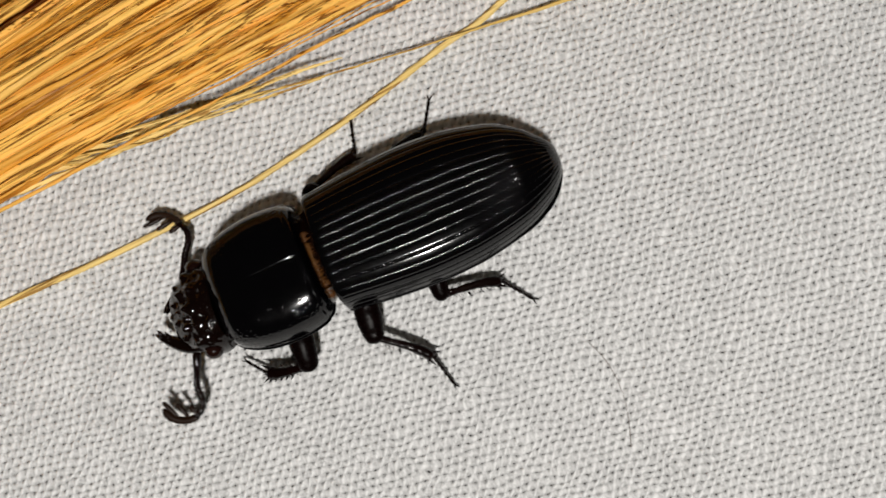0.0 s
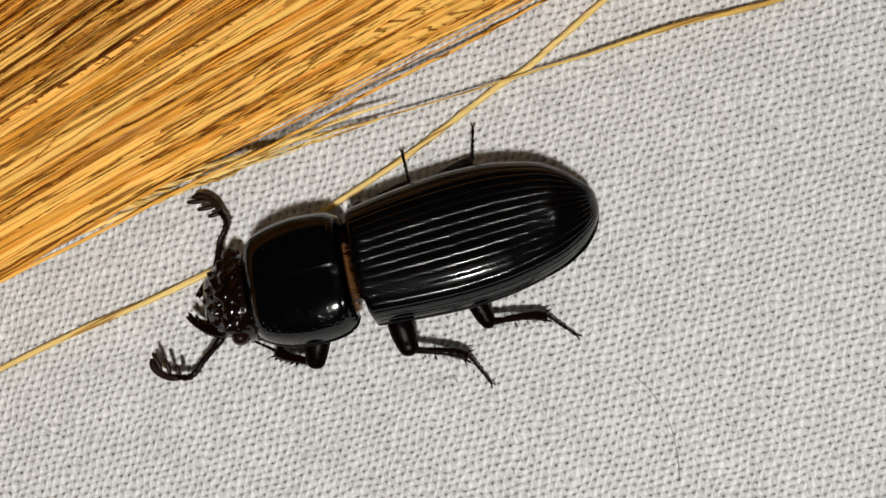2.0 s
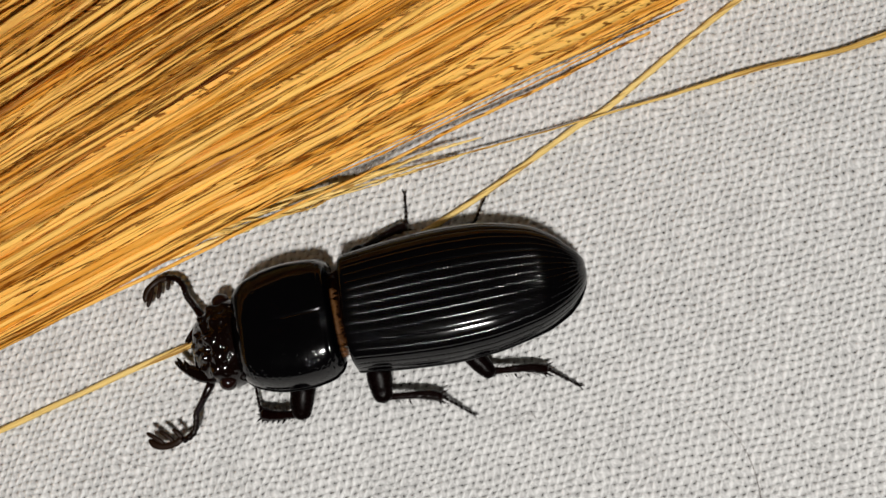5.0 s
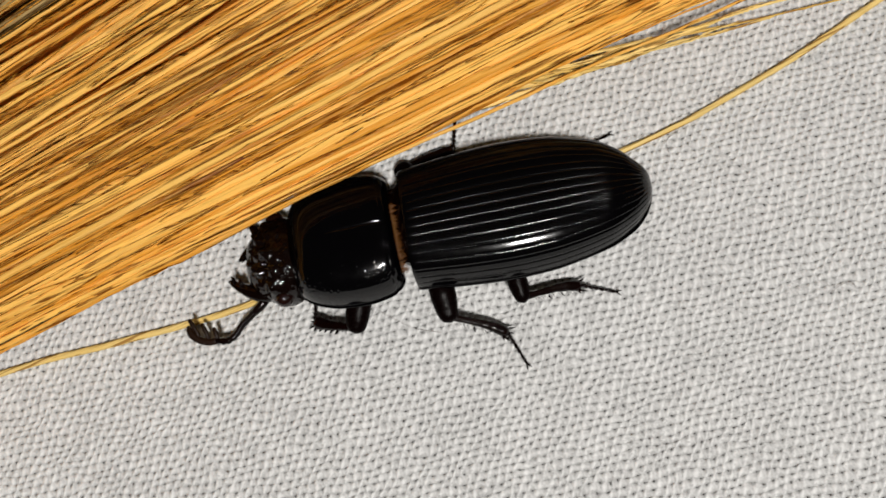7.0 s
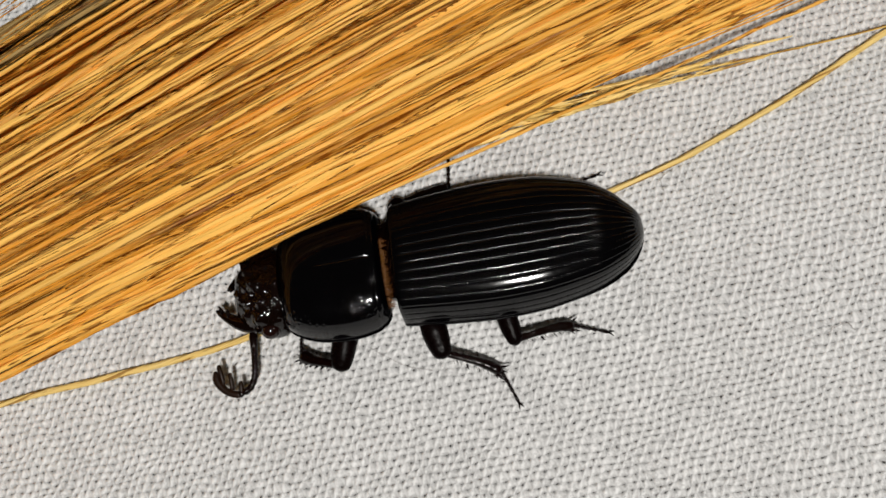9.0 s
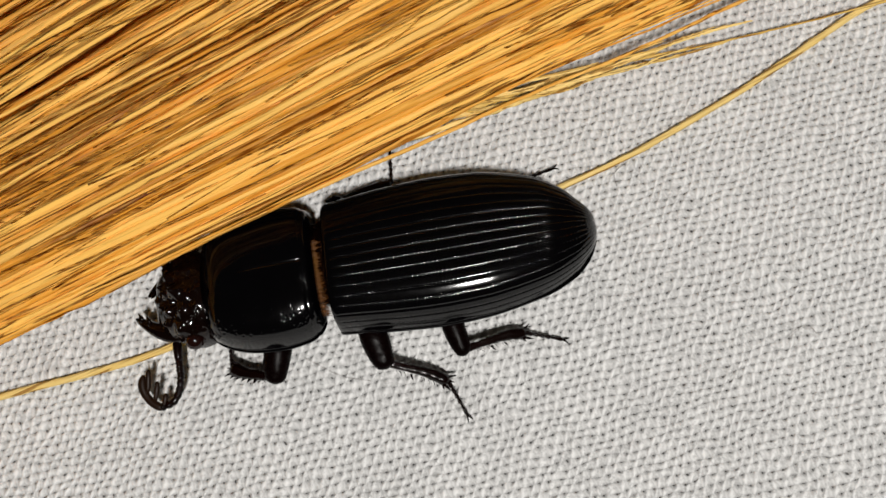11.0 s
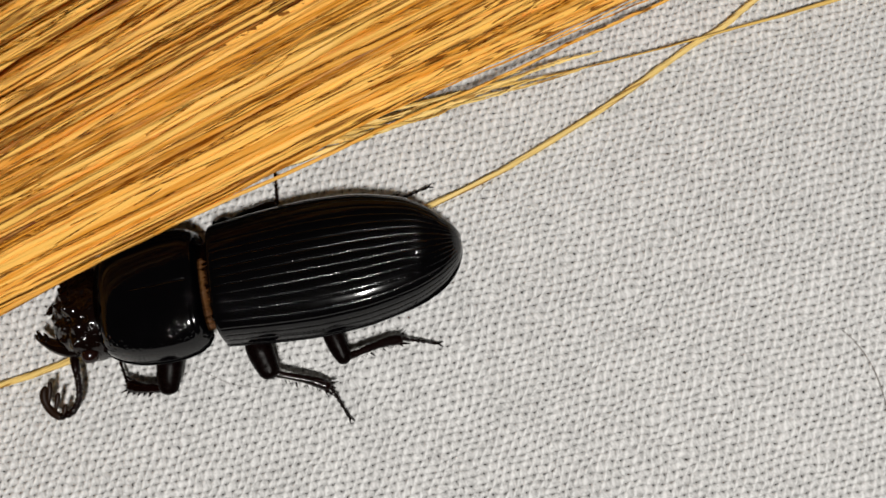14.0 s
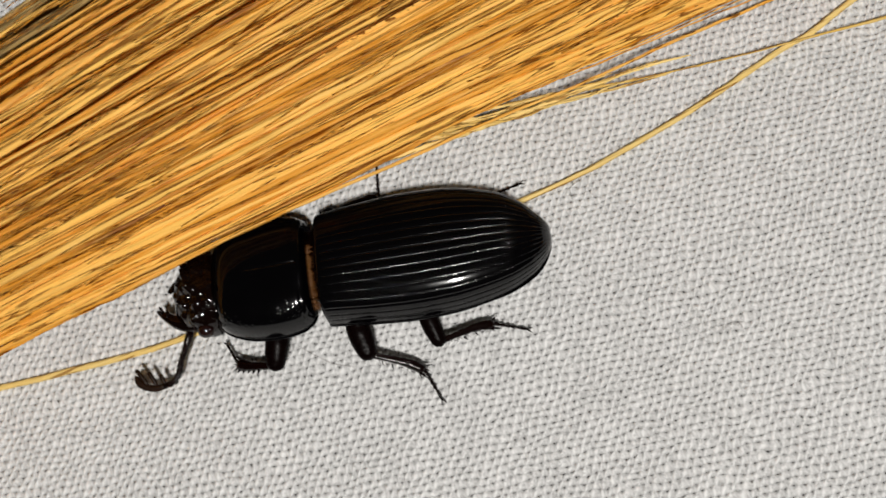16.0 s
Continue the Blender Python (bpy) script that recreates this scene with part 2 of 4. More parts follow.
def build_cloth():
    xs = np.unique(np.concatenate([np.linspace(-290, -82, 12), np.arange(-78, 40, 0.13), np.linspace(44, 250, 12)]))
    ys = np.unique(np.concatenate([np.linspace(-230, -44, 12), np.arange(-40, 48, 0.13), np.linspace(52, 230, 12)]))
    x, y = np.meshgrid(xs, ys, indexing="ij")
    z = 0.10 * np.sin(x / 17.0 + 0.6 * np.sin(y / 23.0)) * np.sin(y / 21.0 + 1.0) + 0.05 * np.sin(x / 7.0 - y / 9.0)
    far = np.hypot((x + 25) / 130, y / 100)
    z = z * np.clip(1.3 - far, 0.25, 1) + np.clip(far - 1, 0, 3) * 0.9 * np.sin(x / 60.0) * np.cos(y / 75.0)
    woven = np.outer((xs > -80) & (xs < 42), (ys > -42) & (ys < 50))
    z = z - 0.12 + np.where(woven, 0.11 * (weave_height(x * MM, y * MM) - 0.5), 0.0)
    rows, cols = x.shape
    top = np.stack([x, y, z], -1)
    rim = np.concatenate([np.arange(rows) * cols, (rows - 1) * cols + np.arange(1, cols), np.arange(rows - 2, -1, -1) * cols + cols - 1, np.arange(cols - 2, 0, -1)])
    verts = np.concatenate([top.reshape(-1, 3), top.reshape(-1, 3)[rim] - (0, 0, 0.4)]) * MM
    n = np.arange(rows * cols).reshape(rows, cols)
    quads = np.stack([n[:-1, :-1], n[1:, :-1], n[1:, 1:], n[:-1, 1:]], -1).reshape(-1, 4)
    low = rows * cols + np.arange(len(rim))
    quads = np.concatenate([quads, np.stack([np.roll(rim, -1), rim, low, np.roll(low, -1)], -1)])
    me = bpy.data.meshes.new("cloth")
    me.vertices.add(len(verts))
    me.vertices.foreach_set("co", verts.ravel())
    me.loops.add(quads.size)
    me.loops.foreach_set("vertex_index", quads.ravel().astype(np.int32))
    me.polygons.add(len(quads))
    me.polygons.foreach_set("loop_start", np.arange(0, quads.size, 4, dtype=np.int32))
    me.polygons.foreach_set("use_smooth", np.ones(len(quads), dtype=bool))
    me.update(calc_edges=True)
    me.validate()
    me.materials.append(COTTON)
    tagged(new("cloth", me), "white plain-woven cotton cloth spread flat with soft creases", "cloth")


build_floor()
build_cloth()


# ---- broom: a fan of dry straws lying on the cloth ----
def broom_place(q, s):
    """The middle of a straw at the share q across the fan and s millimetres along it."""
    a = radians(28.7 + 10.0 * q)
    x = -57.5 - 14.5 * q + math.cos(a) * s
    y = -2.8 + 25.5 * q + math.sin(a) * s
    return x, y, a


def broom_top(q):
    """The height of the fan's upper face."""
    return 8.4 + 5.5 * math.sin(math.pi * min(1.0, max(0.0, 0.08 + 0.84 * q))) ** 0.8


def furrow(q):
    """How far the straws at the share q lie below the fan's face: strands of a few straws with deep furrows between them."""
    wave = 0.5 + 0.5 * math.sin(74 * q + 2.1 * math.sin(19 * q) + 0.8)
    return 2.9 * wave**5 + 0.45 * (0.5 + 0.5 * math.sin(211 * q + 1.9 * math.sin(47 * q)))


def straw_geo(length, radius, rnd, taper=0.25, sway=0.5, sides=8, n=130, start=0.0, sag=0.0, pull=0.0):
    g = Geo()
    ph = [rnd.uniform(0, 6.3) for _ in range(4)]
    path, radii = [], []
    for k in range(n):
        s = k / (n - 1)
        x = (s - 0.45) * length
        far = (max(0.0, min(45.0, start - x)) / 40) ** 1.4
        tail = (max(0.0, min(45.0, x - start - 22)) / 32) ** 1.4
        path.append((x, pull * (far + 0.5 * tail) + sway * math.sin(s * 5.0 + ph[0]) + 0.2 * sway * math.sin(s * 17 + ph[1]) + 0.07 * sway * math.sin(s * 63 + ph[3]) + rnd.gauss(0, 0.026), -sag * (far + 1.05 * tail) + 0.22 * sway * math.sin(s * 4.2 + ph[2]) + rnd.gauss(0, 0.012)))
        knot = 1 + 0.10 * math.sin(s * 37 + ph[3]) + (rnd.uniform(-0.16, 0.2) if rnd.random() < 0.2 else 0.0)
        radii.append(radius * knot * (1 - taper * s))
    return g.tube(path, radii, sides, flat=rnd.uniform(0.8, 1.05))


def build_broom():
    rnd = random.Random(7)
    broom = tagged(new("broom"), "golden dry straw broom head lying on the cloth", "broom")
    broom.location = (-0.0575, -0.0024, 0.0)
    home = Vector((-57.5, -2.4, 0.0))

    def lay(q, drop, radius, length, s0, turn, tilt, name="straw", taper=0.25, sway=0.8):
        x, y, a = broom_place(q, s0)
        edge = max(0.0, 1 - max(q, 0.0) / 0.13)
        sag = max(0.0, min(4.6 * edge, broom_top(q) - drop - 1.2))
        # straws on the far side get the colour with the shade painted in
        ob = part(name, straw_geo(length, radius, rnd, taper, sway, start=3 - s0, sag=sag, pull=1.3 * edge), SHADED_STRAW if q > rnd.uniform(0.70, 0.86) else STRAW, broom)
        ob.matrix_basis = pose(*((Vector((x, y, broom_top(q) - drop)) - home) * MM), rnd.uniform(0, 360) if sway < 0.1 else 0, tilt, math.degrees(a) + turn)

    # round straws side by side on top, each touching the next, some sunk below the others; a looser layer under them
    q = 0.0
    while q < 0.97:
        wide = rnd.random()
        radius = rnd.uniform(0.15, 0.22) if wide < 0.30 else rnd.uniform(0.24, 0.36) if wide < 0.74 else rnd.uniform(0.38, 0.56)
        q += radius / 29
        lay(q, furrow(q) + rnd.choice((0.0, 0.1, 0.3, 0.6, 0.9)), radius, rnd.uniform(150, 190), rnd.uniform(-8, 18), rnd.gauss(0, 0.32 if q > 0.12 else 0.22), rnd.gauss(0, 0.15))
        q += (radius + rnd.choice((0.02, 0.08, 0.15, 0.22, 0.34))) / 29
    for k in range(84):
        lay(0.97 * (k + rnd.uniform(-0.5, 0.5)) / 83, rnd.uniform(2.5, 3.9), rnd.uniform(0.16, 0.36), rnd.uniform(150, 190), rnd.uniform(-8, 18), rnd.gauss(0, 0.9), rnd.gauss(0, 0.3))
    for k in range(170):
        q = rnd.uniform(0.04, 0.96) if k < 100 else rnd.uniform(0.03, 0.30) if k < 135 else rnd.uniform(0.68, 0.97)
        lay(q, rnd.uniform(3.8, 5.8) if q > 0.15 else rnd.uniform(2.4, 4.5), rnd.uniform(0.25, 0.5), rnd.uniform(150, 190), rnd.uniform(-8, 18), rnd.gauss(0, 1.6), rnd.gauss(0, 0.7))
    # the straws along the fan's open edge, packed closer
    for k in range(64):
        lay(rnd.uniform(-0.024, 0.16), rnd.uniform(0.4, 2.6), rnd.uniform(0.18, 0.34), rnd.uniform(150, 190), rnd.uniform(-8, 18), rnd.gauss(0, 0.3), rnd.gauss(0, 0.2), sway=0.4)
    # thin straws that stray from the edge over the cloth
    for k in range(4):
        lay(rnd.uniform(-0.027, -0.018), rnd.uniform(0.9, 2.0), rnd.uniform(0.08, 0.13), rnd.uniform(120, 160), rnd.uniform(-16, -4), rnd.uniform(-0.3, 0.0), rnd.gauss(0, 0.2), sway=0.5)
    # the dense inside of the fan
    g = Geo()
    for k in range(800):
        deep = 400 <= k < 600
        q, s0 = rnd.uniform(0.36 if deep else 0.06, 0.40 if k >= 600 else 0.95), rnd.uniform(-6, 12)
        x, y, a = broom_place(q, s0)
        d = Vector((math.cos(a + radians(rnd.gauss(0, 1.5))), math.sin(a + radians(rnd.gauss(0, 1.5))), rnd.gauss(0, 0.006)))
        p = Vector((x, y, rnd.uniform(0.5, broom_top(q) - 6.0) if deep else broom_top(q) - rnd.uniform(4.4, 6.6))) - home
        g.tube([p + d * u for u in (-75, -30, 0, 30, 60, 95)], rnd.uniform(0.25, 0.5), 5)
    tagged(part("straw_core", g, STRAW, broom), "packed straws inside the broom head", kind="stuff")
    # short slivers and broken fibres that lift off the straws
    g = Geo()
    for k in range(800):
        q, s = rnd.uniform(-0.01, 0.96), rnd.uniform(-45, 75)
        x, y, a = broom_place(q, s)
        a += radians(rnd.gauss(0, 3.5))
        long = rnd.uniform(2.0, 11.0)
        far = (max(0.0, min(45.0, 3 - s)) / 40) ** 1.4 * max(0.0, 1 - max(q, 0.0) / 0.13)
        tail = (max(0.0, min(45.0, s - 25)) / 32) ** 1.4 * max(0.0, 1 - max(q, 0.0) / 0.13)
        x, y = x - 1.3 * (far + 0.5 * tail) * math.sin(a), y + 1.3 * (far + 0.5 * tail) * math.cos(a)
        z = broom_top(q) - 4.6 * far - 4.8 * tail + rnd.uniform(-0.2, 0.35)
        lift = rnd.uniform(-0.1, 0.5)
        d = Vector((math.cos(a), math.sin(a), 0))
        p = Vector((x, y, z)) - home
        g.tube([p, p + d * long * 0.5 + Vector((0, 0, lift * 0.4)), p + d * long + Vector((0, 0, lift))], [rnd.uniform(0.03, 0.08), rnd.uniform(0.03, 0.09), 0.02], 4, 0.5)
    tagged(part("straw_fibre", g, STRAW, broom), "loose pale fibres along the straws", kind="stuff")


def loose_straw(points, radii, label, n=60, ragged=0.0):
    rnd = random.Random(len(points) * 100 + n)
    path = smooth_curve(points, n)
    x0, chord = path[0], path[-1] - path[0]
    turn = Matrix.Rotation(math.atan2(chord.y, chord.x), 4, "Z")
    path = [turn.inverted() @ (p - x0) for p in path]
    g = Geo()
    wide = [float(np.interp(k / (n - 1), np.linspace(0, 1, len(radii)), radii)) for k in range(n)]
    wide = [r * max(0.4, 1 + rnd.gauss(0, 0.05 + ragged)) for r in wide]
    path = [p + Vector((0, rnd.gauss(0, 0.01 + 0.04 * ragged), rnd.gauss(0, 0.01 + 0.04 * ragged))) for p in path]
    g.tube(path, wide, 8, 0.8)
    ob = part("straw", g, LOOSE_STRAW, None, label)
    ob.matrix_basis = Matrix.Translation(x0 * MM) @ turn
    return tagged(ob, "", "straw", "loose straws")


def build_loose_straws():
    loose_straw([(-100, -24, 0.3), (-80, -15.8, 0.28), (-70, -12.7, 0.28), (-58.7, -9.0, 0.28), (-43.7, -2.0, 0.3), (-33.8, 2.3, 0.35), (-24.1, 7.0, 0.4), (-19.2, 9.9, 0.4), (-13.6, 13.6, 0.4), (-9.8, 16.4, 0.45), (-5.4, 19.7, 0.5), (-2.9, 21.3, 0.5), (0.3, 24.1, 0.45), (9, 31.5, 0.4), (22, 41, 0.4)],
                [0.25, 0.28, 0.28, 0.26, 0.26, 0.27, 0.27, 0.27, 0.26], "long bent golden straw lying across the cloth", 90)
    loose_straw([(37.5, 33.1, 1.2), (22.0, 27.9, 1.3), (16.5, 25.9, 1.4), (9.5, 24.3, 1.5), (2.5, 22.1, 1.5), (-3.5, 20.4, 1.3), (-9.5, 18.6, 1.4), (-14.3, 17.1, 1.9), (-19.0, 15.7, 2.4), (-23.4, 14.5, 2.9), (-28.6, 12.7, 3.6), (-37.6, 8.4, 5.7), (-50.5, 3.2, 7.6)],
                [0.24, 0.26, 0.22, 0.12, 0.08, 0.09, 0.16, 0.25, 0.25], "thin golden straw that tapers out from the broom", 80)
    loose_straw([(-13.7, 18.0, 2.9), (-16.5, 17.1, 3.2), (-19.3, 16.1, 3.3), (-22.2, 14.7, 3.6), (-28.7, 11.7, 4.2), (-39.1, 6.8, 6.4), (-51.3, 2.9, 7.6)],
                [0.07, 0.15, 0.18, 0.2, 0.24, 0.28], "short frayed straw at the edge of the broom", 90, 0.1)
    loose_straw([(-15.3, 16.7, 2.0), (-19.6, 15.1, 2.5), (-24.3, 13.6, 3.0), (-31.5, 10.4, 4.8), (-42.7, 6.6, 7.0)],
                [0.05, 0.13, 0.16, 0.2, 0.25], "short frayed straw at the edge of the broom", 70, 0.1)
    for k, (tip, dy, dz, r) in enumerate(((-16.5, 0.45, 1.2, 0.10), (-18.0, -0.35, 0.5, 0.09), (-20.5, 0.7, 1.6, 0.13), (-23.0, -0.2, 1.0, 0.12), (-25.5, 0.9, 1.3, 0.15), (-28.0, 0.35, 0.8, 0.12))):
        line = [(x, 17.0 + 0.46 * (x + 16.5) + dy, 2.4 + (-x - 14) * 0.12 + dz * (-x - 10) / 30) for x in (tip, tip - 3, tip - 6)] + [(-38.0, 9.2 + 0.5 * dy, 6.6)]
        loose_straw(line, [0.03, 0.8 * r, 0.8 * r, r], "thin frayed straw at the edge of the broom", 60 + k, 0.12)


build_broom()
build_loose_straws()


# ---- lint on the cloth ----
def build_lint():
    for thick, points in ((0.027, [(6.0, -4.9), (7.0, -5.9), (7.9, -7.2), (8.6, -8.8), (9.1, -10.8), (9.3, -13.2)]), (0.018, [(-10.8, -5.9), (-10.1, -5.3), (-9.3, -5.0), (-8.8, -5.5)]),
                          (0.018, [(-22.9, 7.3), (-23.7, 6.4), (-23.5, 5.4)]), (0.012, [(-47.3, -8.9), (-44.3, -10.2), (-41.9, -10.5)])):
        g = Geo()
        g.tube(smooth_curve([(x, y, 0.04 + 0.05 * (n % 2)) for n, (x, y) in enumerate(points)], 16), thick, 5)
        tagged(part("hair", g, LINT, None, "fine grey hair of lint clinging to the cloth", (*points[0], 0.0)), "", "lint", "hairs on the cloth")


build_lint()


# ---- the beetle; its own space has x ahead, y to its left, origin on the cloth under the shoulders ----
def arch(s):
    """How far a wing case or shield has dropped at the share s from its middle to its rim: nearly flat, then steep."""
    s = np.abs(s)
    return 0.40 * s**3 + 0.60 * s**12


def elytron_geo(side):
    """One wing case: flat on top, steep at the flank, with fine grooves of round pits from the shoulder to the tail."""
    rows, cols, grooves, pits = 740, 270, 10.0, 72
    x = np.concatenate([[0.30, 0.36, 0.34, 0.22], np.linspace(0.0, -18.9, rows - 24), -18.9 - 0.62 * (1 - np.cos(np.linspace(0.1, math.pi / 2, 20)))])
    xs = [-19.55, -19.35, -18.9, -18.2, -17.4, -15.8, -14.0, -12.2, -10.5, -7.5, -4.0, -1.0, 0.2]
    wide = np.maximum(eased(x, xs, ([0.55, 1.25, 2.05, 2.85, 3.5, 4.38, 4.95, 5.35] if side > 0 else [0.60, 0.95, 1.5, 2.25, 3.12, 4.24, 4.9, 5.35]) + [5.58, 5.70, 5.5, 5.18, 5.05]), 0.12)
    high = np.maximum(eased(x, xs, [2.9, 3.6, 4.3, 4.88, 5.3, 5.84, 6.14, 6.35, 6.47, 6.58, 6.61, 6.56, 6.46]), 2.8)
    low = np.minimum(eased(x, xs, [2.5, 2.5, 2.5, 2.5, 2.6, 2.7, 2.7, 2.8, 2.8, 2.8, 2.8, 2.8, 2.8]), high - 0.2)
    shut = np.ones_like(x)
    shut[:4] = [0.60, 0.85, 0.95, 0.99]
    t = np.linspace(0, 1, 600)
    run = np.concatenate([[0], np.cumsum(np.hypot(np.diff(t * 5.6), np.diff(3.7 * arch(t))))])
    v = np.linspace(0, 1, cols)
    across = np.interp(v, run / run[-1], t)
    y = 0.012 + (wide * (0.4 + 0.6 * shut))[:, None] * across[None]
    z = low[:, None] + ((high - low) * shut)[:, None] * (1 - arch(across)[None])
    p = np.stack([np.repeat(x[:, None], cols, 1), y, z], -1)
    n = normals_of(p)
    n *= np.sign(n[..., 2:3] + 0.3 * n[..., 1:2] + 1e-6)
    f = v * grooves + 0.5
    line = np.round(f)
    near = (f - line) / grooves * run[-1]
    fade = np.clip((x + 19.35) / 0.6, 0, 1) * np.clip((0.15 - x) / 0.5, 0, 1)
    kept = (line > 0) * (line < grooves + 0.4)
    step = 18.9 / pits
    slip = (x[:, None] + line[None] * 0.113 + 0.05 * np.sin(x[:, None] * 3.1 + line[None] * 2.3)) / step
    along = (slip - np.round(slip)) * step
    reach = 0.085 + 0.010 * np.sin(line * 2.9)
    pit = np.exp(-((near[None] / reach[None]) ** 2 + (along / reach[None]) ** 2))
    groove = np.exp(-((near / 0.092) ** 2))
    dip = kept[None] * (0.026 * groove[None] + 0.028 * pit) * fade[:, None]
    # the raised seam in the middle and the narrow bead round the rim
    dip = dip - 0.02 * np.exp(-((v - 0.006) / 0.01) ** 2)[None] * fade[:, None] + (0.05 if side > 0 else 0.0) * np.exp(-((v - 0.965) / 0.012) ** 2)[None]
    p = p - n * dip[..., None]
    flank = np.clip((v - 0.95) / 0.05, 0, 1)
    flare = (0.06 + 0.18 * np.clip((-13.5 - x) / 4.0, 0, 1)) if side > 0 else 0.20 * np.clip((-15.0 - x) / 3.0, 0, 1)
    p[..., 1] += flare[:, None] * flank[None] * np.clip((x + 19.7) / 1.0, 0, 1)[:, None]
    p[..., 1] *= side
    g = Geo()
    g.grid(p)
    # inner lining, so that the case has thickness
    q = p[::7, ::7].copy()
    q[..., 2] -= 0.35
    q[..., 1] -= side * 0.2 * (v[::7] > 0.5)
    g.grid(q[::-1])
    rim = np.stack([p[:, -1], p[:, -1] * np.array([1, 0.90, 1]) - np.array([0, 0, 0.45])])
    g.grid(rim)
    return g


def dome_geo(x, wide, high, low, cols, ey, ez, relief=None, flat_top=False):
    """A domed plate: stations along x, a rounded-box section across, or a flat-topped one that ends in an edge."""
    a = np.linspace(-math.pi / 2, math.pi / 2, 801)
    cy, cz = np.sign(np.sin(a)) * np.abs(np.sin(a)) ** ey, np.abs(np.cos(a)) ** ez
    if flat_top:
        cy = np.linspace(-1, 1, 801)
        cz = 1 - arch(cy)
    run = np.concatenate([[0], np.cumsum(np.hypot(np.diff(cy * 5.4), np.diff(cz * 4.6)))])
    v = np.linspace(0, 1, cols)
    cy, cz = np.interp(v, run / run[-1], cy), np.interp(v, run / run[-1], cz)
    p = np.stack([np.repeat(x[:, None], cols, 1), wide[:, None] * cy[None], low[:, None] + (high - low)[:, None] * cz[None]], -1)
    if relief is not None:
        n = normals_of(p)
        n *= np.sign(n[..., 2:3] + 1e-6)
        p = p + n * relief(p, v)[..., None]
    g = Geo()
    g.grid(p)
    q = p.copy()
    q[..., 2] = low[:, None] - 0.25
    q[..., 1] *= 0.93
    g.grid(q[::3, ::8][::-1])
    for e in (0, -1):
        g.grid(np.stack([p[:, e], q[:, e]]))
        g.grid(np.stack([p[e], q[e]]))
    return g


def pronotum_geo():
    rnd = np.random.RandomState(3)
    x = np.concatenate([1.30 + 0.5 * (1 - np.cos(np.linspace(0.15, math.pi / 2, 14))), np.linspace(1.85, 9.1, 190), 9.15 + 0.75 * np.sin(np.linspace(0.05, math.pi / 2 - 0.1, 16))])
    xs = [1.25, 1.5, 1.9, 2.6, 4.0, 5.6, 7.2, 8.4, 9.1, 9.6, 9.95]
    wide = eased(x, xs, [4.1, 4.6, 4.95, 5.25, 5.45, 5.45, 5.2, 4.8, 4.4, 3.95, 3.4])
    high = eased(x, xs, [5.2, 6.0, 6.38, 6.52, 6.58, 6.57, 6.5, 6.25, 5.8, 5.2, 4.6])
    low = eased(x, xs, [3.2, 3.2, 3.1, 3.0, 2.9, 2.9, 2.9, 3.0, 3.1, 3.1, 3.1])
    spots = []
    for cx, cyy, sx, sy, count in ((8.1, 3.7, 0.55, 0.45, 60), (2.9, 4.1, 0.7, 0.3, 50), (5.5, 4.4, 1.6, 0.15, 10)):
        for s in (1, -1):
            spots += [(cx + rnd.randn() * sx, s * (cyy + rnd.randn() * sy), rnd.uniform(0.04, 0.075)) for _ in range(count)]
    spots += [(rnd.uniform(2, 9), rnd.uniform(-3.5, 3.5), rnd.uniform(0.04, 0.06)) for _ in range(14)]

    def relief(p, v):
        px, py = p[..., 0], p[..., 1]
        d = -0.062 * np.exp(-(py / 0.09) ** 2) * np.clip((px - 1.9) / 0.3, 0, 1) * np.clip((7.2 - px) / 2.2, 0, 1)
        for cx, cyy, r in spots:
            near = (np.abs(p[:, 0, 0] - cx) < 3 * r)
            if near.any():
                d[near] -= 0.45 * r * np.exp(-(((px[near] - cx) ** 2 + (py[near] - cyy) ** 2) / r**2))
        edge = np.minimum(v, 1 - v)[None]
        d += 0.05 * np.exp(-((edge - 0.008) / 0.009) ** 2) - 0.09 * np.exp(-((edge - 0.032) / 0.012) ** 2)
        d += -0.05 * np.exp(-((px - 1.95) / 0.10) ** 2)
        # the hide is not quite even
        d += 0.012 * np.sin(px * 1.7 + 0.8 * py) * np.sin(py * 1.3 - 0.6 * px + 1.0)
        return d

    return dome_geo(x, wide, high, low, 400, 0.70, 0.37, relief, True)


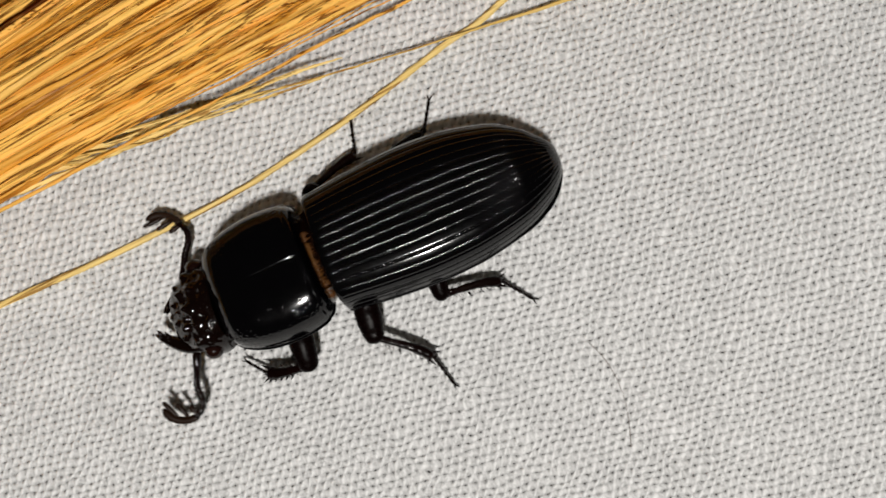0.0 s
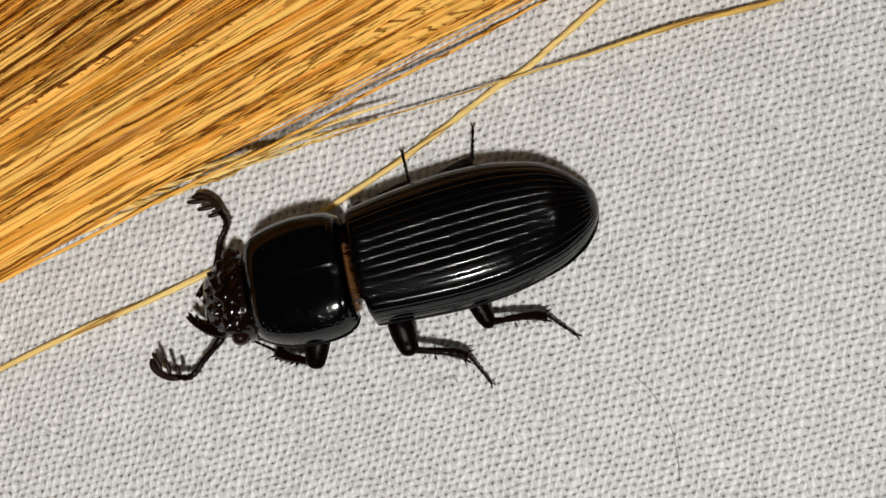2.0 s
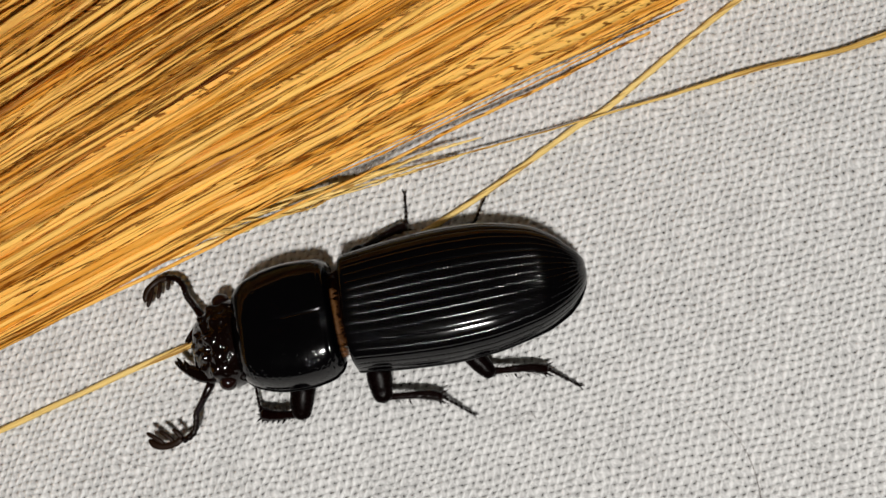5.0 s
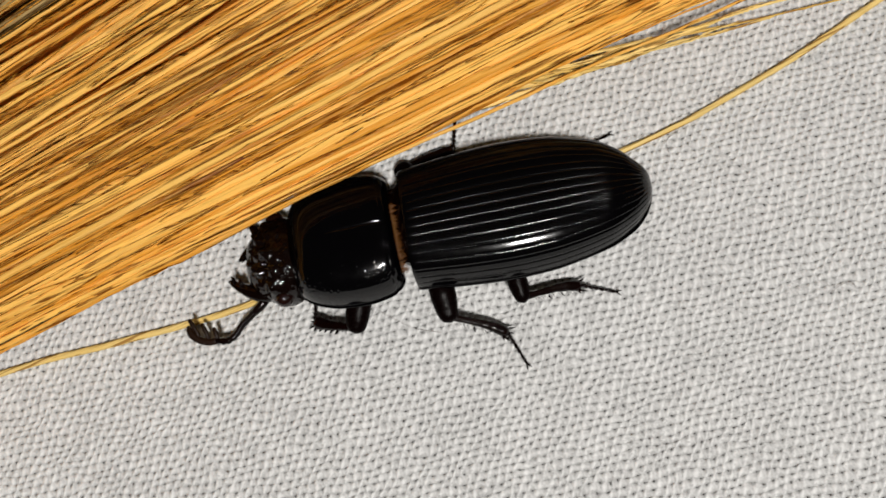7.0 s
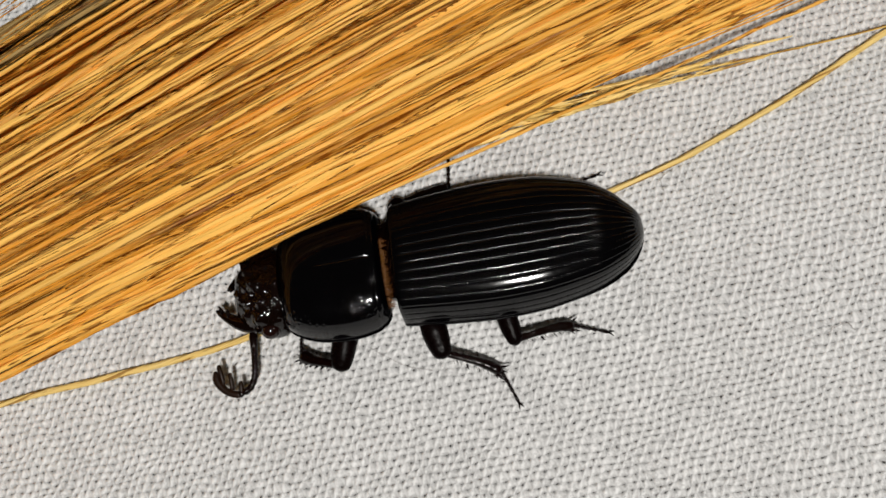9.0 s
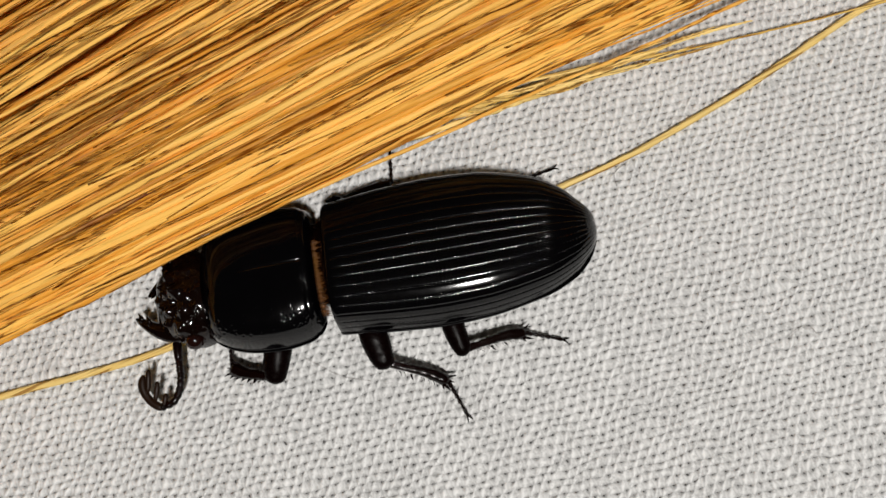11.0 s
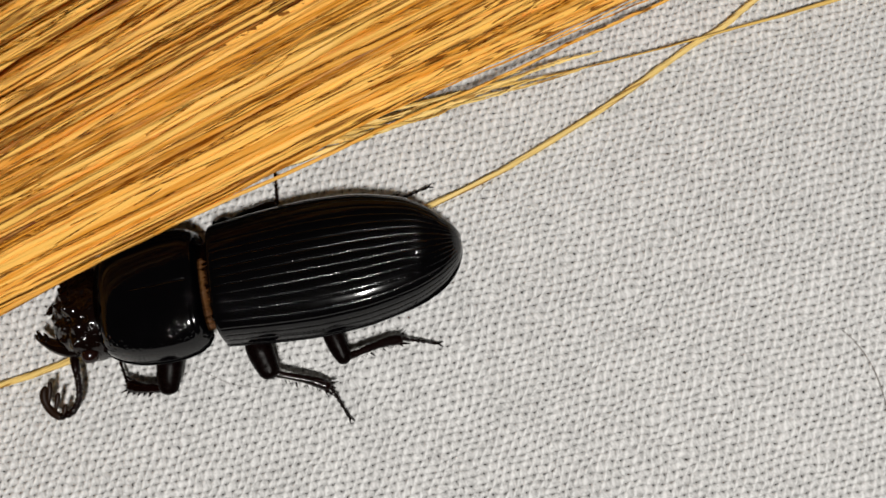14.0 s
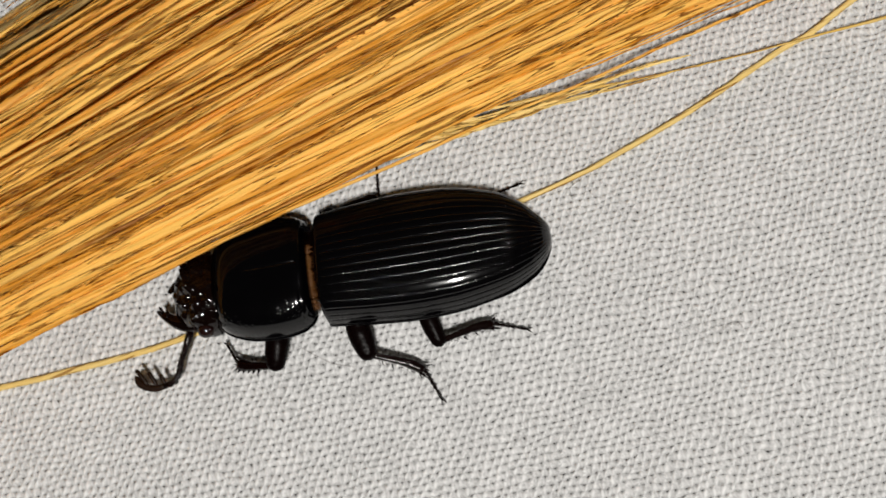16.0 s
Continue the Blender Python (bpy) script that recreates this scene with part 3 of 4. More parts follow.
def head_geo():
    x = np.linspace(9.2, 13.75, 130)
    xs = [9.2, 9.8, 10.6, 11.4, 12.2, 12.9, 13.4, 13.75]
    wide = eased(x, xs, [3.2, 3.6, 3.75, 3.6, 3.2, 2.7, 2.2, 1.6])
    high = eased(x, xs, [5.0, 5.2, 5.1, 4.9, 4.5, 4.0, 3.5, 2.9])
    low = eased(x, xs, [1.6, 1.5, 1.4, 1.4, 1.5, 1.7, 1.9, 2.1])
    bumps = [(11.2, 0, 0.55, 0.95), (12.0, 0, 0.35, 0.55), (10.9, 1.5, 0.42, 0.45), (10.9, -1.5, 0.42, 0.45), (11.9, 1.35, 0.35, 0.5), (11.9, -1.35, 0.35, 0.5), (11.3, 2.7, 0.5, 0.5), (11.3, -2.7, 0.5, 0.5), (12.7, 0.75, 0.25, 0.4), (12.7, -0.75, 0.25, 0.4),
             (12.4, 2.1, 0.3, 0.4), (12.4, -2.1, 0.3, 0.4), (13.3, 0.0, 0.3, 0.25), (10.0, 1.0, 0.4, -0.35), (10.0, -1.0, 0.4, -0.35), (11.5, 0.8, 0.35, -0.35), (11.5, -0.8, 0.35, -0.35), (10.2, 2.4, 0.4, -0.3), (10.2, -2.4, 0.4, -0.3)]
    rnd = np.random.RandomState(5)
    grain = [(rnd.uniform(9.4, 13.5), rnd.uniform(-3.2, 3.2), rnd.uniform(0.07, 0.17), rnd.uniform(-0.09, 0.06)) for _ in range(150)]

    def relief(p, v):
        d = np.zeros(p.shape[:2])
        for cx, cyy, r, h in [(a, b, 0.8 * r, 0.75 * h) for a, b, r, h in bumps] + grain:
            d += h * np.exp(-(((p[..., 0] - cx) ** 2 + (p[..., 1] - cyy) ** 2) / r**2))
        return d

    return dome_geo(x, wide, high, low, 170, 0.85, 0.75, relief)


def body_geo():
    """Breast and belly under the wing cases, with the narrow waist."""
    g = Geo()
    st = [(9.0, 2.2, 2.9, 1.1), (6.0, 3.6, 2.6, 1.6), (2.6, 3.4, 2.7, 1.6), (1.6, 2.6, 3.2, 1.5), (0.9, 2.6, 3.3, 1.5), (0.2, 3.6, 3.0, 1.7), (-3, 4.6, 2.7, 1.8), (-9, 4.9, 2.6, 1.8), (-15, 4.1, 2.6, 1.5), (-18.4, 1.6, 2.8, 0.7)]
    rings = []
    for x, w, zc, h in st:
        rings.append([(x, w * math.cos(a), zc + h * math.sin(a)) for a in (2 * math.pi * k / 20 for k in range(20))])
    base = g.grid(np.array(rings), True)
    g.faces.append(tuple(range(base, base + 20)))
    g.faces.append(tuple(range(base + 199, base + 179, -1)))
    return g


def waist_geo():
    """The glossy neck of the wing cases between the shoulders and the front shield."""
    g = Geo()
    x = np.linspace(0.1, 1.75, 14)
    a = np.linspace(-1.45, 1.45, 44)
    wide = np.interp(x, [0.1, 0.5, 1.1, 1.75], [3.9, 3.2, 2.75, 2.7])
    high = np.interp(x, [0.1, 0.45, 0.9, 1.75], [5.7, 5.2, 4.8, 4.5])
    px = np.repeat(x[:, None], 44, 1)
    bump = 0.12 * np.sin(a * 14)[None] * np.sin(x * 7)[:, None]
    y = wide[:, None] * np.sin(a)[None]
    y = np.where(y < 0, y * 1.4, y)
    g.grid(np.stack([px, y, 2.4 + (high - 2.4)[:, None] * np.cos(a)[None] ** 0.7 + bump], -1))
    return g


def collar_geo():
    """The amber skin that shows behind the front shield."""
    g = Geo()
    a = np.linspace(-0.32, 0.78, 40)
    rows = [np.stack([np.full(40, x), w * np.sin(a), 2.4 + (h - 2.4) * np.cos(a) ** 0.6], -1) for x, w, h in ((2.2, 3.3, 4.9), (1.6, 3.1, 5.0), (1.2, 2.9, 4.9), (0.95, 2.7, 4.6))]
    g.grid(np.array(rows))
    return g


def fringe_geo(rnd):
    """Amber hairs along the hind edge of the front shield."""
    g = Geo()
    for k in range(260):
        a = rnd.uniform(-0.5, 1.15)
        y, z = 3.9 * math.sin(a), 2.6 + 2.5 * math.cos(a) ** 0.7
        p = Vector((1.75, y, z - 0.25))
        d = Vector((-rnd.uniform(0.5, 1.05), rnd.gauss(0, 0.18), rnd.gauss(-0.05, 0.15)))
        g.tube([p, p + d * 0.55 + Vector((0, 0, 0.06)), p + d], [0.024, 0.02, 0.008], 4)
    return g


def mandible_geo(side):
    g = Geo()
    back = 0.0 if side > 0 else -1.1
    path = smooth_curve([(12.2 + back, side * 2.5, 2.3), (13.4 + back, side * 2.2, 2.4), (14.5 + back, side * 1.55, 2.5), (15.5 + back, side * 0.75, 2.7)], 10)
    g.tube(path, [0.75, 0.76, 0.74, 0.68, 0.62, 0.54, 0.46, 0.38, 0.28, 0.1], 9, 0.7)
    for u, long in ((14.4, 0.7), (15.0, 0.6)):
        u += back
        g.tube([(u, side * (1.6 - 0.7 * (u - back - 14.4)), 2.6), (u + 0.05, side * (1.5 - 0.7 * (u - back - 14.4) - long * 0.6), 2.85), (u + 0.15, side * (1.5 - 0.7 * (u - back - 14.4) - long), 3.0)], [0.24, 0.17, 0.03], 6)
    return g


def stem_geo():
    """The beaded stalk of a feeler, along x."""
    g = Geo()
    g.tube([(0, 0, 0), (0.4, 0, 0.02), (1.2, 0, 0.0), (1.55, 0, 0)], [0.30, 0.38, 0.34, 0.30], 8)
    for k in range(5):
        g.ball((1.7 + 0.28 * k, 0.02 * (k % 2), 0), (0.25, 0.31, 0.29), 7, 9)
    return g


def club_geo(side):
    """The beaded middle of a feeler, along x."""
    g = Geo()
    path = smooth_curve([(0, 0, 0), (0.8, side * 0.42, 0), (1.7, side * 0.5, -0.02), (2.5, 0, -0.03)], 18)
    g.tube(path, [0.23 + 0.09 * abs(math.sin(k * 1.05)) for k in range(18)], 8)
    return g


def tip_geo(side):
    """The outermost leaf of a feeler and the joints that carry the others."""
    g = Geo()
    path = smooth_curve([(-0.1, 0, 0), (0.6, side * 0.22, 0), (1.4, side * 0.2, 0.02), (2.2, -side * 0.15, 0.06), (2.7, -side * 0.8, 0.1)], 16)
    g.tube(path, [0.25, 0.30, 0.30, 0.31, 0.31, 0.31, 0.31, 0.31, 0.32, 0.33, 0.34, 0.34, 0.33, 0.30, 0.24, 0.10], 9, 0.8)
    return g


def lamella_geo(side, k):
    g = Geo()
    p = Vector(((-0.15, side * 0.1, 0.0), (0.65, side * 0.15, 0.02), (1.45, side * 0.1, 0.05))[k])
    long = (1.2, 1.55, 1.8)[k]
    a = radians((74, 66, 58)[k])
    d, bend = Vector((math.cos(a), -side * math.sin(a), 0.12)), Vector((0.10, side * 0.02, 0))
    g.tube([p, p + d * long * 0.3, p + d * long * 0.65 + bend, p + d * long * 0.9 + bend * 2, p + d * long + bend * 2.4], [0.15, 0.19, 0.21, 0.19, 0.09], 8, 0.9)
    return g


def femur_geo(long, wide):
    """A stout club-shaped thigh from the knee (origin) to the hip, along x, bowed and dented."""
    n, sides = 40, 24
    u = np.linspace(0, 1, n)
    path = [(long * k - 0.5, 0.22 * math.sin(k * 3.1), 0.12 * math.sin(k * 3.1)) for k in u]
    radii = wide * np.interp(u, (0, 0.015, 0.05, 0.10, 0.2, 0.35, 0.5, 0.7, 0.85, 1.0), (0.12, 0.40, 0.66, 0.80, 0.92, 1.03, 1.05, 0.95, 0.8, 0.55))
    g = Geo().tube(path, radii, sides, 0.80)
    rnd = np.random.RandomState(int(long * 100))
    pts = np.array(g.verts).reshape(n, sides, 3)
    axis = np.array(path)[:, None]
    dents = np.ones((n, sides))
    kk, ss = np.meshgrid(np.arange(n), np.arange(sides), indexing="ij")
    for _ in range(80):
        a, b, d = rnd.randint(1, n), rnd.randint(0, sides), rnd.uniform(-0.07, 0.03)
        turn = np.minimum(np.abs(ss - b), sides - np.abs(ss - b))
        dents += d * np.exp(-(((kk - a) / 1.3) ** 2 + (turn / 1.2) ** 2))
    g.verts = (axis + (pts - axis) * dents[..., None]).reshape(-1, 3).tolist()
    return g


def tibia_geo(long, wide, teeth, side, rnd):
    """A shin that widens to a spurred end, along x from the knee, with lengthwise ribs and stiff hairs."""
    g = Geo()
    n, sides = 26, 18
    u = np.linspace(0, 1, n)
    path = [(long * k, 0.16 * math.sin(k * 3.1) - 0.05 * math.sin(k * 6.2), 0.10 * math.sin(k * 3.1)) for k in u]
    radii = wide * np.interp(u, (0, 0.03, 0.10, 0.2, 0.35, 0.6, 0.8, 0.94, 1.0), (0.35, 0.66, 0.74, 0.62, 0.64, 0.78, 0.95, 1.05, 0.5))
    g.tube(path, radii, sides, 0.78)
    pts, axis = np.array(g.verts).reshape(n, sides, 3), np.array(path)[:, None]
    rib = 1 + 0.04 * np.cos(np.arange(sides) * 2 * math.pi / 3)[None] * np.clip(u * 4, 0, 1)[:, None] + np.array([[rnd.gauss(0, 0.06) for _ in range(sides)] for _ in range(n)])
    g.verts = (axis + (pts - axis) * rib[..., None]).reshape(-1, 3).tolist()
    for k in range(teeth):
        v = long * (0.45 + 0.5 * k / max(1, teeth - 1))
        big = 1.0 if teeth > 3 else 0.6
        g.tube([(v - 0.15, side * wide * 0.6, 0), (v, side * (wide + 0.14 * big), -0.02), (v + 0.14, side * (wide + 0.34 * big), -0.05)], [0.16 * big, 0.11 * big, 0.02], 6)
    for s, out in ((-1, 1.35), (0.2, 1.0), (1, 1.5)):
        g.tube([(long - 0.3, s * wide * 0.7, 0.05), (long + 0.12, s * wide * 1.05, 0.02), (long + 0.48, s * wide * out, -0.05)], [0.12, 0.085, 0.015], 6)
    for k in range(44):
        v = rnd.uniform(0.15, 1.0) * long
        s = rnd.choice((-1, 1))
        d = rnd.uniform(0.12, 0.30)
        g.tube([(v, s * wide * 0.6, 0.1), (v + 0.22, s * (wide * 0.75 + d), 0.10)], [0.022, 0.007], 4)
    return g


def tarsus_geo(long):
    """A foot of five beads with a pair of claws, along x."""
    g = Geo()
    x = 0.0
    for k, share in enumerate((0.17, 0.14, 0.14, 0.15, 0.32)):
        step = long * share
        fat = 0.155 if k < 4 else 0.135
        g.tube([(x, 0, 0), (x + step * 0.25, 0, 0.02), (x + step * 0.75, 0, 0.02), (x + step, 0, 0)], [0.07, fat * 0.8, fat * 1.15, 0.085], 8)
        x += step
    for s in (-1, 1):
        g.tube([(x - 0.05, 0, 0), (x + 0.2, s * 0.11, 0.05), (x + 0.40, s * 0.19, -0.02), (x + 0.50, s * 0.20, -0.10)], [0.075, 0.06, 0.04, 0.012], 6)
    return g


# the body leans a little to its right on its legs
LEAN = Matrix.Translation((0, 0, 2.5 * MM)) @ pose(0, 0, 0, 6.5) @ Matrix.Translation((0, 0, -2.5 * MM))
LEGS = {  # name, side: hip x, y; length of thigh, shin and foot; width of thigh and shin; teeth
    "front": (4.2, 2.6, 5.0, 4.1, 2.3, 1.0, 0.52, 5),
    "middle": (-1.6, 2.4, 5.6, 4.95, 3.15, 1.02, 0.44, 2),
    "hind": (-7.6, 2.2, 5.4, 5.0, 3.2, 0.82, 0.42, 2),
}


def build_beetle():
    rnd = random.Random(11)
    beetle = tagged(new("beetle"), "glossy black beetle with grooved wing cases crawling on the cloth", "beetle")
    made = {"beetle": beetle}
    part("body", body_geo(), LIMB, beetle, "dark underside").matrix_basis = LEAN
    part("waist", waist_geo(), PITTED, beetle).matrix_basis = LEAN
    for side in (1, -1):
        part("elytron", elytron_geo(side), SHELL, beetle, "glossy black wing case with rows of pits").matrix_basis = LEAN
    made["pronotum"] = part("pronotum", pronotum_geo(), SHELL, beetle, "smooth black shield with a fine middle groove", (0.9, 0, 4.0))
    part("collar", collar_geo(), COLLAR, beetle, "amber-brown skin fold").matrix_basis = LEAN
    part("hair_fringe", fringe_geo(rnd), AMBER, made["pronotum"], "amber hair fringe").location = -Vector((0.9, 0, 4.0)) * MM
    head = made["head"] = part("head", head_geo(), PITTED, beetle, "knobbly black head with reddish tinge", (9.6, 0, 3.0))
    for side in (1, -1):
        for name, geo, mat, label in (("eye", Geo().ball((10.75, side * 3.45, 3.0), (0.78, 0.72, 0.75), 14, 18), EYE, "dark red eye"), ("mandible", mandible_geo(side), PITTED, "toothed jaw")):
            part(name, geo, mat, head, label).location = -Vector((9.6, 0, 3.0)) * MM
        stem = made["stem", side] = part("antenna", stem_geo(), LIMB, beetle, "beaded feeler")
        club = made["club", side] = part("antenna_club", club_geo(side), LIMB, stem)
        tip = made["tip", side] = part("antenna_tip", tip_geo(side), CLUB, beetle, "brown comb end of the feeler")
        for k in range(3):
            part("lamella", lamella_geo(side, k), CLUB, tip)
    for leg, (hx, hy, lf, lt, ls, wf, wt, teeth) in LEGS.items():
        for side in (1, -1):
            made["femur", leg, side] = part("femur", femur_geo(lf, wf), THIGH, beetle)
            made["tibia", leg, side] = part("tibia", tibia_geo(lt, wt, teeth, side * (1 if leg == "front" else -1), rnd), LIMB, beetle)
            made["tarsus", leg, side] = part("tarsus", tarsus_geo(ls), LIMB, made["tibia", leg, side])
    return made


BEETLE = build_beetle()


# ---- what moves ----
# seconds, place of the shoulders in millimetres, heading in degrees
CRAWL = [(0, -14.5, 2.4, -157), (0.5, -14.7, 2.6, -157.5), (1, -15.0, 3.0, -159.5), (1.5, -15.1, 3.9, -162.5), (2, -16.2, 4.25, -164), (2.5, -16.2, 4.7, -166.5), (3, -16.3, 4.7, -167),
         (3.4, -16.6, 4.6, -167.2), (5.3, -25.3, 2.75, -168.5), (5.5, -26.1, 2.65, -169), (6, -30.7, 1.4, -165.5), (6.5, -37.2, 0.1, -165.3), (7, -44.3, -2.5, -166.5), (7.5, -44.6, -2.4, -167.5), (10, -44.5, -2.4, -168), (16, -44.4, -2.4, -168.3)]
# seconds, turn of the front shield, further turn of the head
NECK = [(0, 2, -8), (0.5, 4, -4), (1, 5, -2), (1.5, 2, -2), (2, -3, -2), (2.5, -1, -1), (3, -2, -1), (5.5, 3, -1), (6, 5, 0), (6.5, 9, 0), (7, 1, 0), (7.5, 1, 0), (16, 1, 0)]
# seconds, turn of the stalk, turn of the club, its curl
FEELER_LEFT = [(0, 66, 10, 85), (0.5, 96, 41, 70), (1, 111, 16, 62), (1.5, 58, 15, 60), (2, 33, -16, 48), (2.5, 51, 1, 58), (3, 70, 7, 75), (4.2, 45, 15, 55), (5.5, 55, 23, 35), (6, 53, 5, 38), (6.5, 54, 13, 40), (7, 34, -6, 38), (7.5, 80, 16, 70), (8.2, 82, 10, 84), (9, 86, -3, 86), (10, 87, -12, 92), (12.5, 92, -20, 100), (15, 90, -20, 100), (15.5, 78, -8, 90), (16, 65, 10, 55)]
FEELER_RIGHT = [(0, -116, -63, 55), (0.5, -64, -14, 72), (1, -102, -3, 92), (1.5, -116, -64, 50), (2, -110, -74, 45), (2.5, -88, -32, 65), (3, -126, -45, 75), (4.2, -90, -20, 70), (5.5, -53, 0, 75), (6, -79, 0, 75), (6.5, -63, -2, 60), (7, -70, -5, 60), (8, -60, 0, 60), (16, -60, 0, 60)]
# seconds, the knee's place, turn of the shin, turn of the foot against it
MIDDLE_LEFT = [
    (0, -0.57, 7.65, 137, -33),
    (0.5, -1.22, 7.71, 130, -24),
    (1, -1.16, 7.69, 139, -30),
    (1.5, -0.31, 7.58, 158, -37),
    (2, -1.58, 7.58, 157, -43),
    (2.5, -1.91, 7.58, 155, -32),
    (3, -1.97, 7.73, 158, -40),
    (3.3, -1.97, 7.73, 158, -40),
    (3.75, -0.34, 7.61, 149, -37),
    (4.2, -2.31, 7.48, 170, -34),
    (4.65, 0.51, 7.36, 151, -31),
    (5.1, -1.46, 7.23, 172, -28),
    (5.5, 0.12, 7.12, 163, -25),
    (6, 0.71, 7.10, 132, -48),
    (6.3, -1.54, 7.76, 156, -38),
    (6.5, 2.38, 6.31, 121, -35),
    (7, -1.67, 7.45, 154, -42),
    (7.5, -1.96, 7.42, 154, -37),
    (9, -2.26, 7.42, 154, -43),
    (16, -2.57, 7.73, 156, -43),
]
HIND_LEFT = [
    (0, -6.80, 6.59, 170, -42),
    (0.5, -6.69, 6.81, 170, -41),
    (1, -7.22, 6.88, 170, -40),
    (1.5, -7.16, 6.81, 168, -35),
    (2, -8.43, 7.16, 170, -39),
    (2.5, -8.55, 6.97, 170, -34),
    (3, -8.71, 6.98, 173, -37),
    (3.3, -8.71, 6.98, 173, -37),
    (3.75, -10.52, 6.94, 184, -35),
    (4.2, -8.72, 6.90, 166, -32),
    (4.65, -11.73, 6.86, 187, -30),
    (5.1, -9.93, 6.82, 169, -28),
    (5.5, -11.67, 6.78, 180, -26),
    (6, -7.36, 7.12, 182, -24),
    (6.3, -9.45, 7.25, 176, -8),
    (6.5, -10.50, 6.76, 170, -14),
    (7, -7.74, 7.02, 182, -21),
    (7.5, -7.84, 7.09, 187, -27),
    (9, -8.10, 7.27, 186, -24),
    (16, -8.75, 7.54, 191, -27),
]
FRONT_LEFT = [
    (0, 5.23, 7.67, -12, -36),
    (0.5, 5.07, 7.73, -9, -40),
    (1, 4.68, 8.31, -5, -44),
    (1.5, 4.12, 6.76, 29, -70),
    (2, 6.28, 6.54, -30, -6),
    (2.5, 6.68, 7.00, -34, -12),
    (3, 6.67, 7.22, -35, -14),
    (3.3, 6.67, 7.22, -35, -14),
    (3.75, 5.62, 7.27, -33, -30),
    (4.2, 6.66, 7.31, -20, -47),
    (4.65, 4.91, 7.36, -22, -63),
    (5.1, 5.95, 7.41, -9, -79),
    (5.5, 4.94, 7.45, -8, -94),
    (6, 6.18, 7.05, -24, -27),
    (6.3, 4.55, 7.66, 0, -63),
    (6.5, 3.10, 7.05, 11, -103),
    (7, 5.95, 6.90, -21, -81),
    (7.5, 6.30, 7.30, -25, -72),
    (9, 6.01, 7.18, -24, -72),
    (16, 5.66, 7.47, -13, -49),
]
MIDDLE_RIGHT = [
    (0, -0.01, -5.27, -161, 56),
    (0.5, 0.03, -5.02, -161, 62),
    (1, 0.15, -5.01, -165, 68),
    (1.5, -0.19, -4.66, -161, 65),
    (2, -0.35, -4.90, -169, 76),
    (2.5, -0.17, -4.88, -168, 65),
    (3, -0.42, -4.83, -168, 65),
    (3.3, -0.42, -4.83, -168, 65),
    (3.75, -1.98, -4.92, -178, 65),
    (4.2, 0.06, -5.01, -158, 64),
    (4.65, -2.71, -5.10, -177, 64),
    (5.1, -0.67, -5.19, -157, 63),
    (5.5, -2.19, -5.27, -167, 63),
    (6, 0.54, -4.24, -144, 37),
    (6.3, -2.32, -4.62, -158, 48),
    (6.5, -2.20, -5.59, -171, 47),
    (7, 0.18, -5.42, -165, 62),
    (7.5, 0.29, -5.39, -163, 61),
    (9, 0.05, -5.31, -166, 68),
    (16, -0.24, -5.17, -165, 71),
]
HIND_RIGHT = [
    (0, -5.67, -5.20, -169, 48),
    (0.5, -5.65, -5.20, -171, 56),
    (1, -5.45, -5.20, -171, 62),
    (1.5, -5.11, -5.20, -170, 73),
    (2, -6.04, -5.20, -167, 60),
    (2.5, -5.28, -5.20, -168, 65),
    (3, -5.63, -5.20, -170, 72),
    (3.3, -5.63, -5.20, -170, 72),
    (3.75, -4.35, -5.20, -160, 67),
    (4.2, -6.67, -5.20, -180, 63),
    (4.65, -4.19, -5.20, -159, 58),
    (5.1, -6.51, -5.20, -179, 53),
    (5.5, -5.24, -5.20, -169, 49),
    (6, -11.38, -5.20, -176, 44),
    (6.3, -6.11, -5.20, -172, 54),
    (6.5, -7.66, -5.20, -176, 46),
    (7, -9.99, -4.70, -182, 19),
    (7.5, -9.08, -4.70, -177, 12),
    (9, -9.59, -4.70, -178, 12),
    (16, -10.18, -4.38, -175, 12),
]
FRONT_RIGHT = [(0, 4.0, -4.3, 6, -10), (3, 3.8, -4.4, 6, -12), (6, 4.0, -4.3, 6, -20), (16, 4.0, -4.3, 6, -20)]
STEPS = {("front", 1): FRONT_LEFT, ("front", -1): FRONT_RIGHT, ("middle", 1): MIDDLE_LEFT, ("middle", -1): MIDDLE_RIGHT, ("hind", 1): HIND_LEFT, ("hind", -1): HIND_RIGHT}


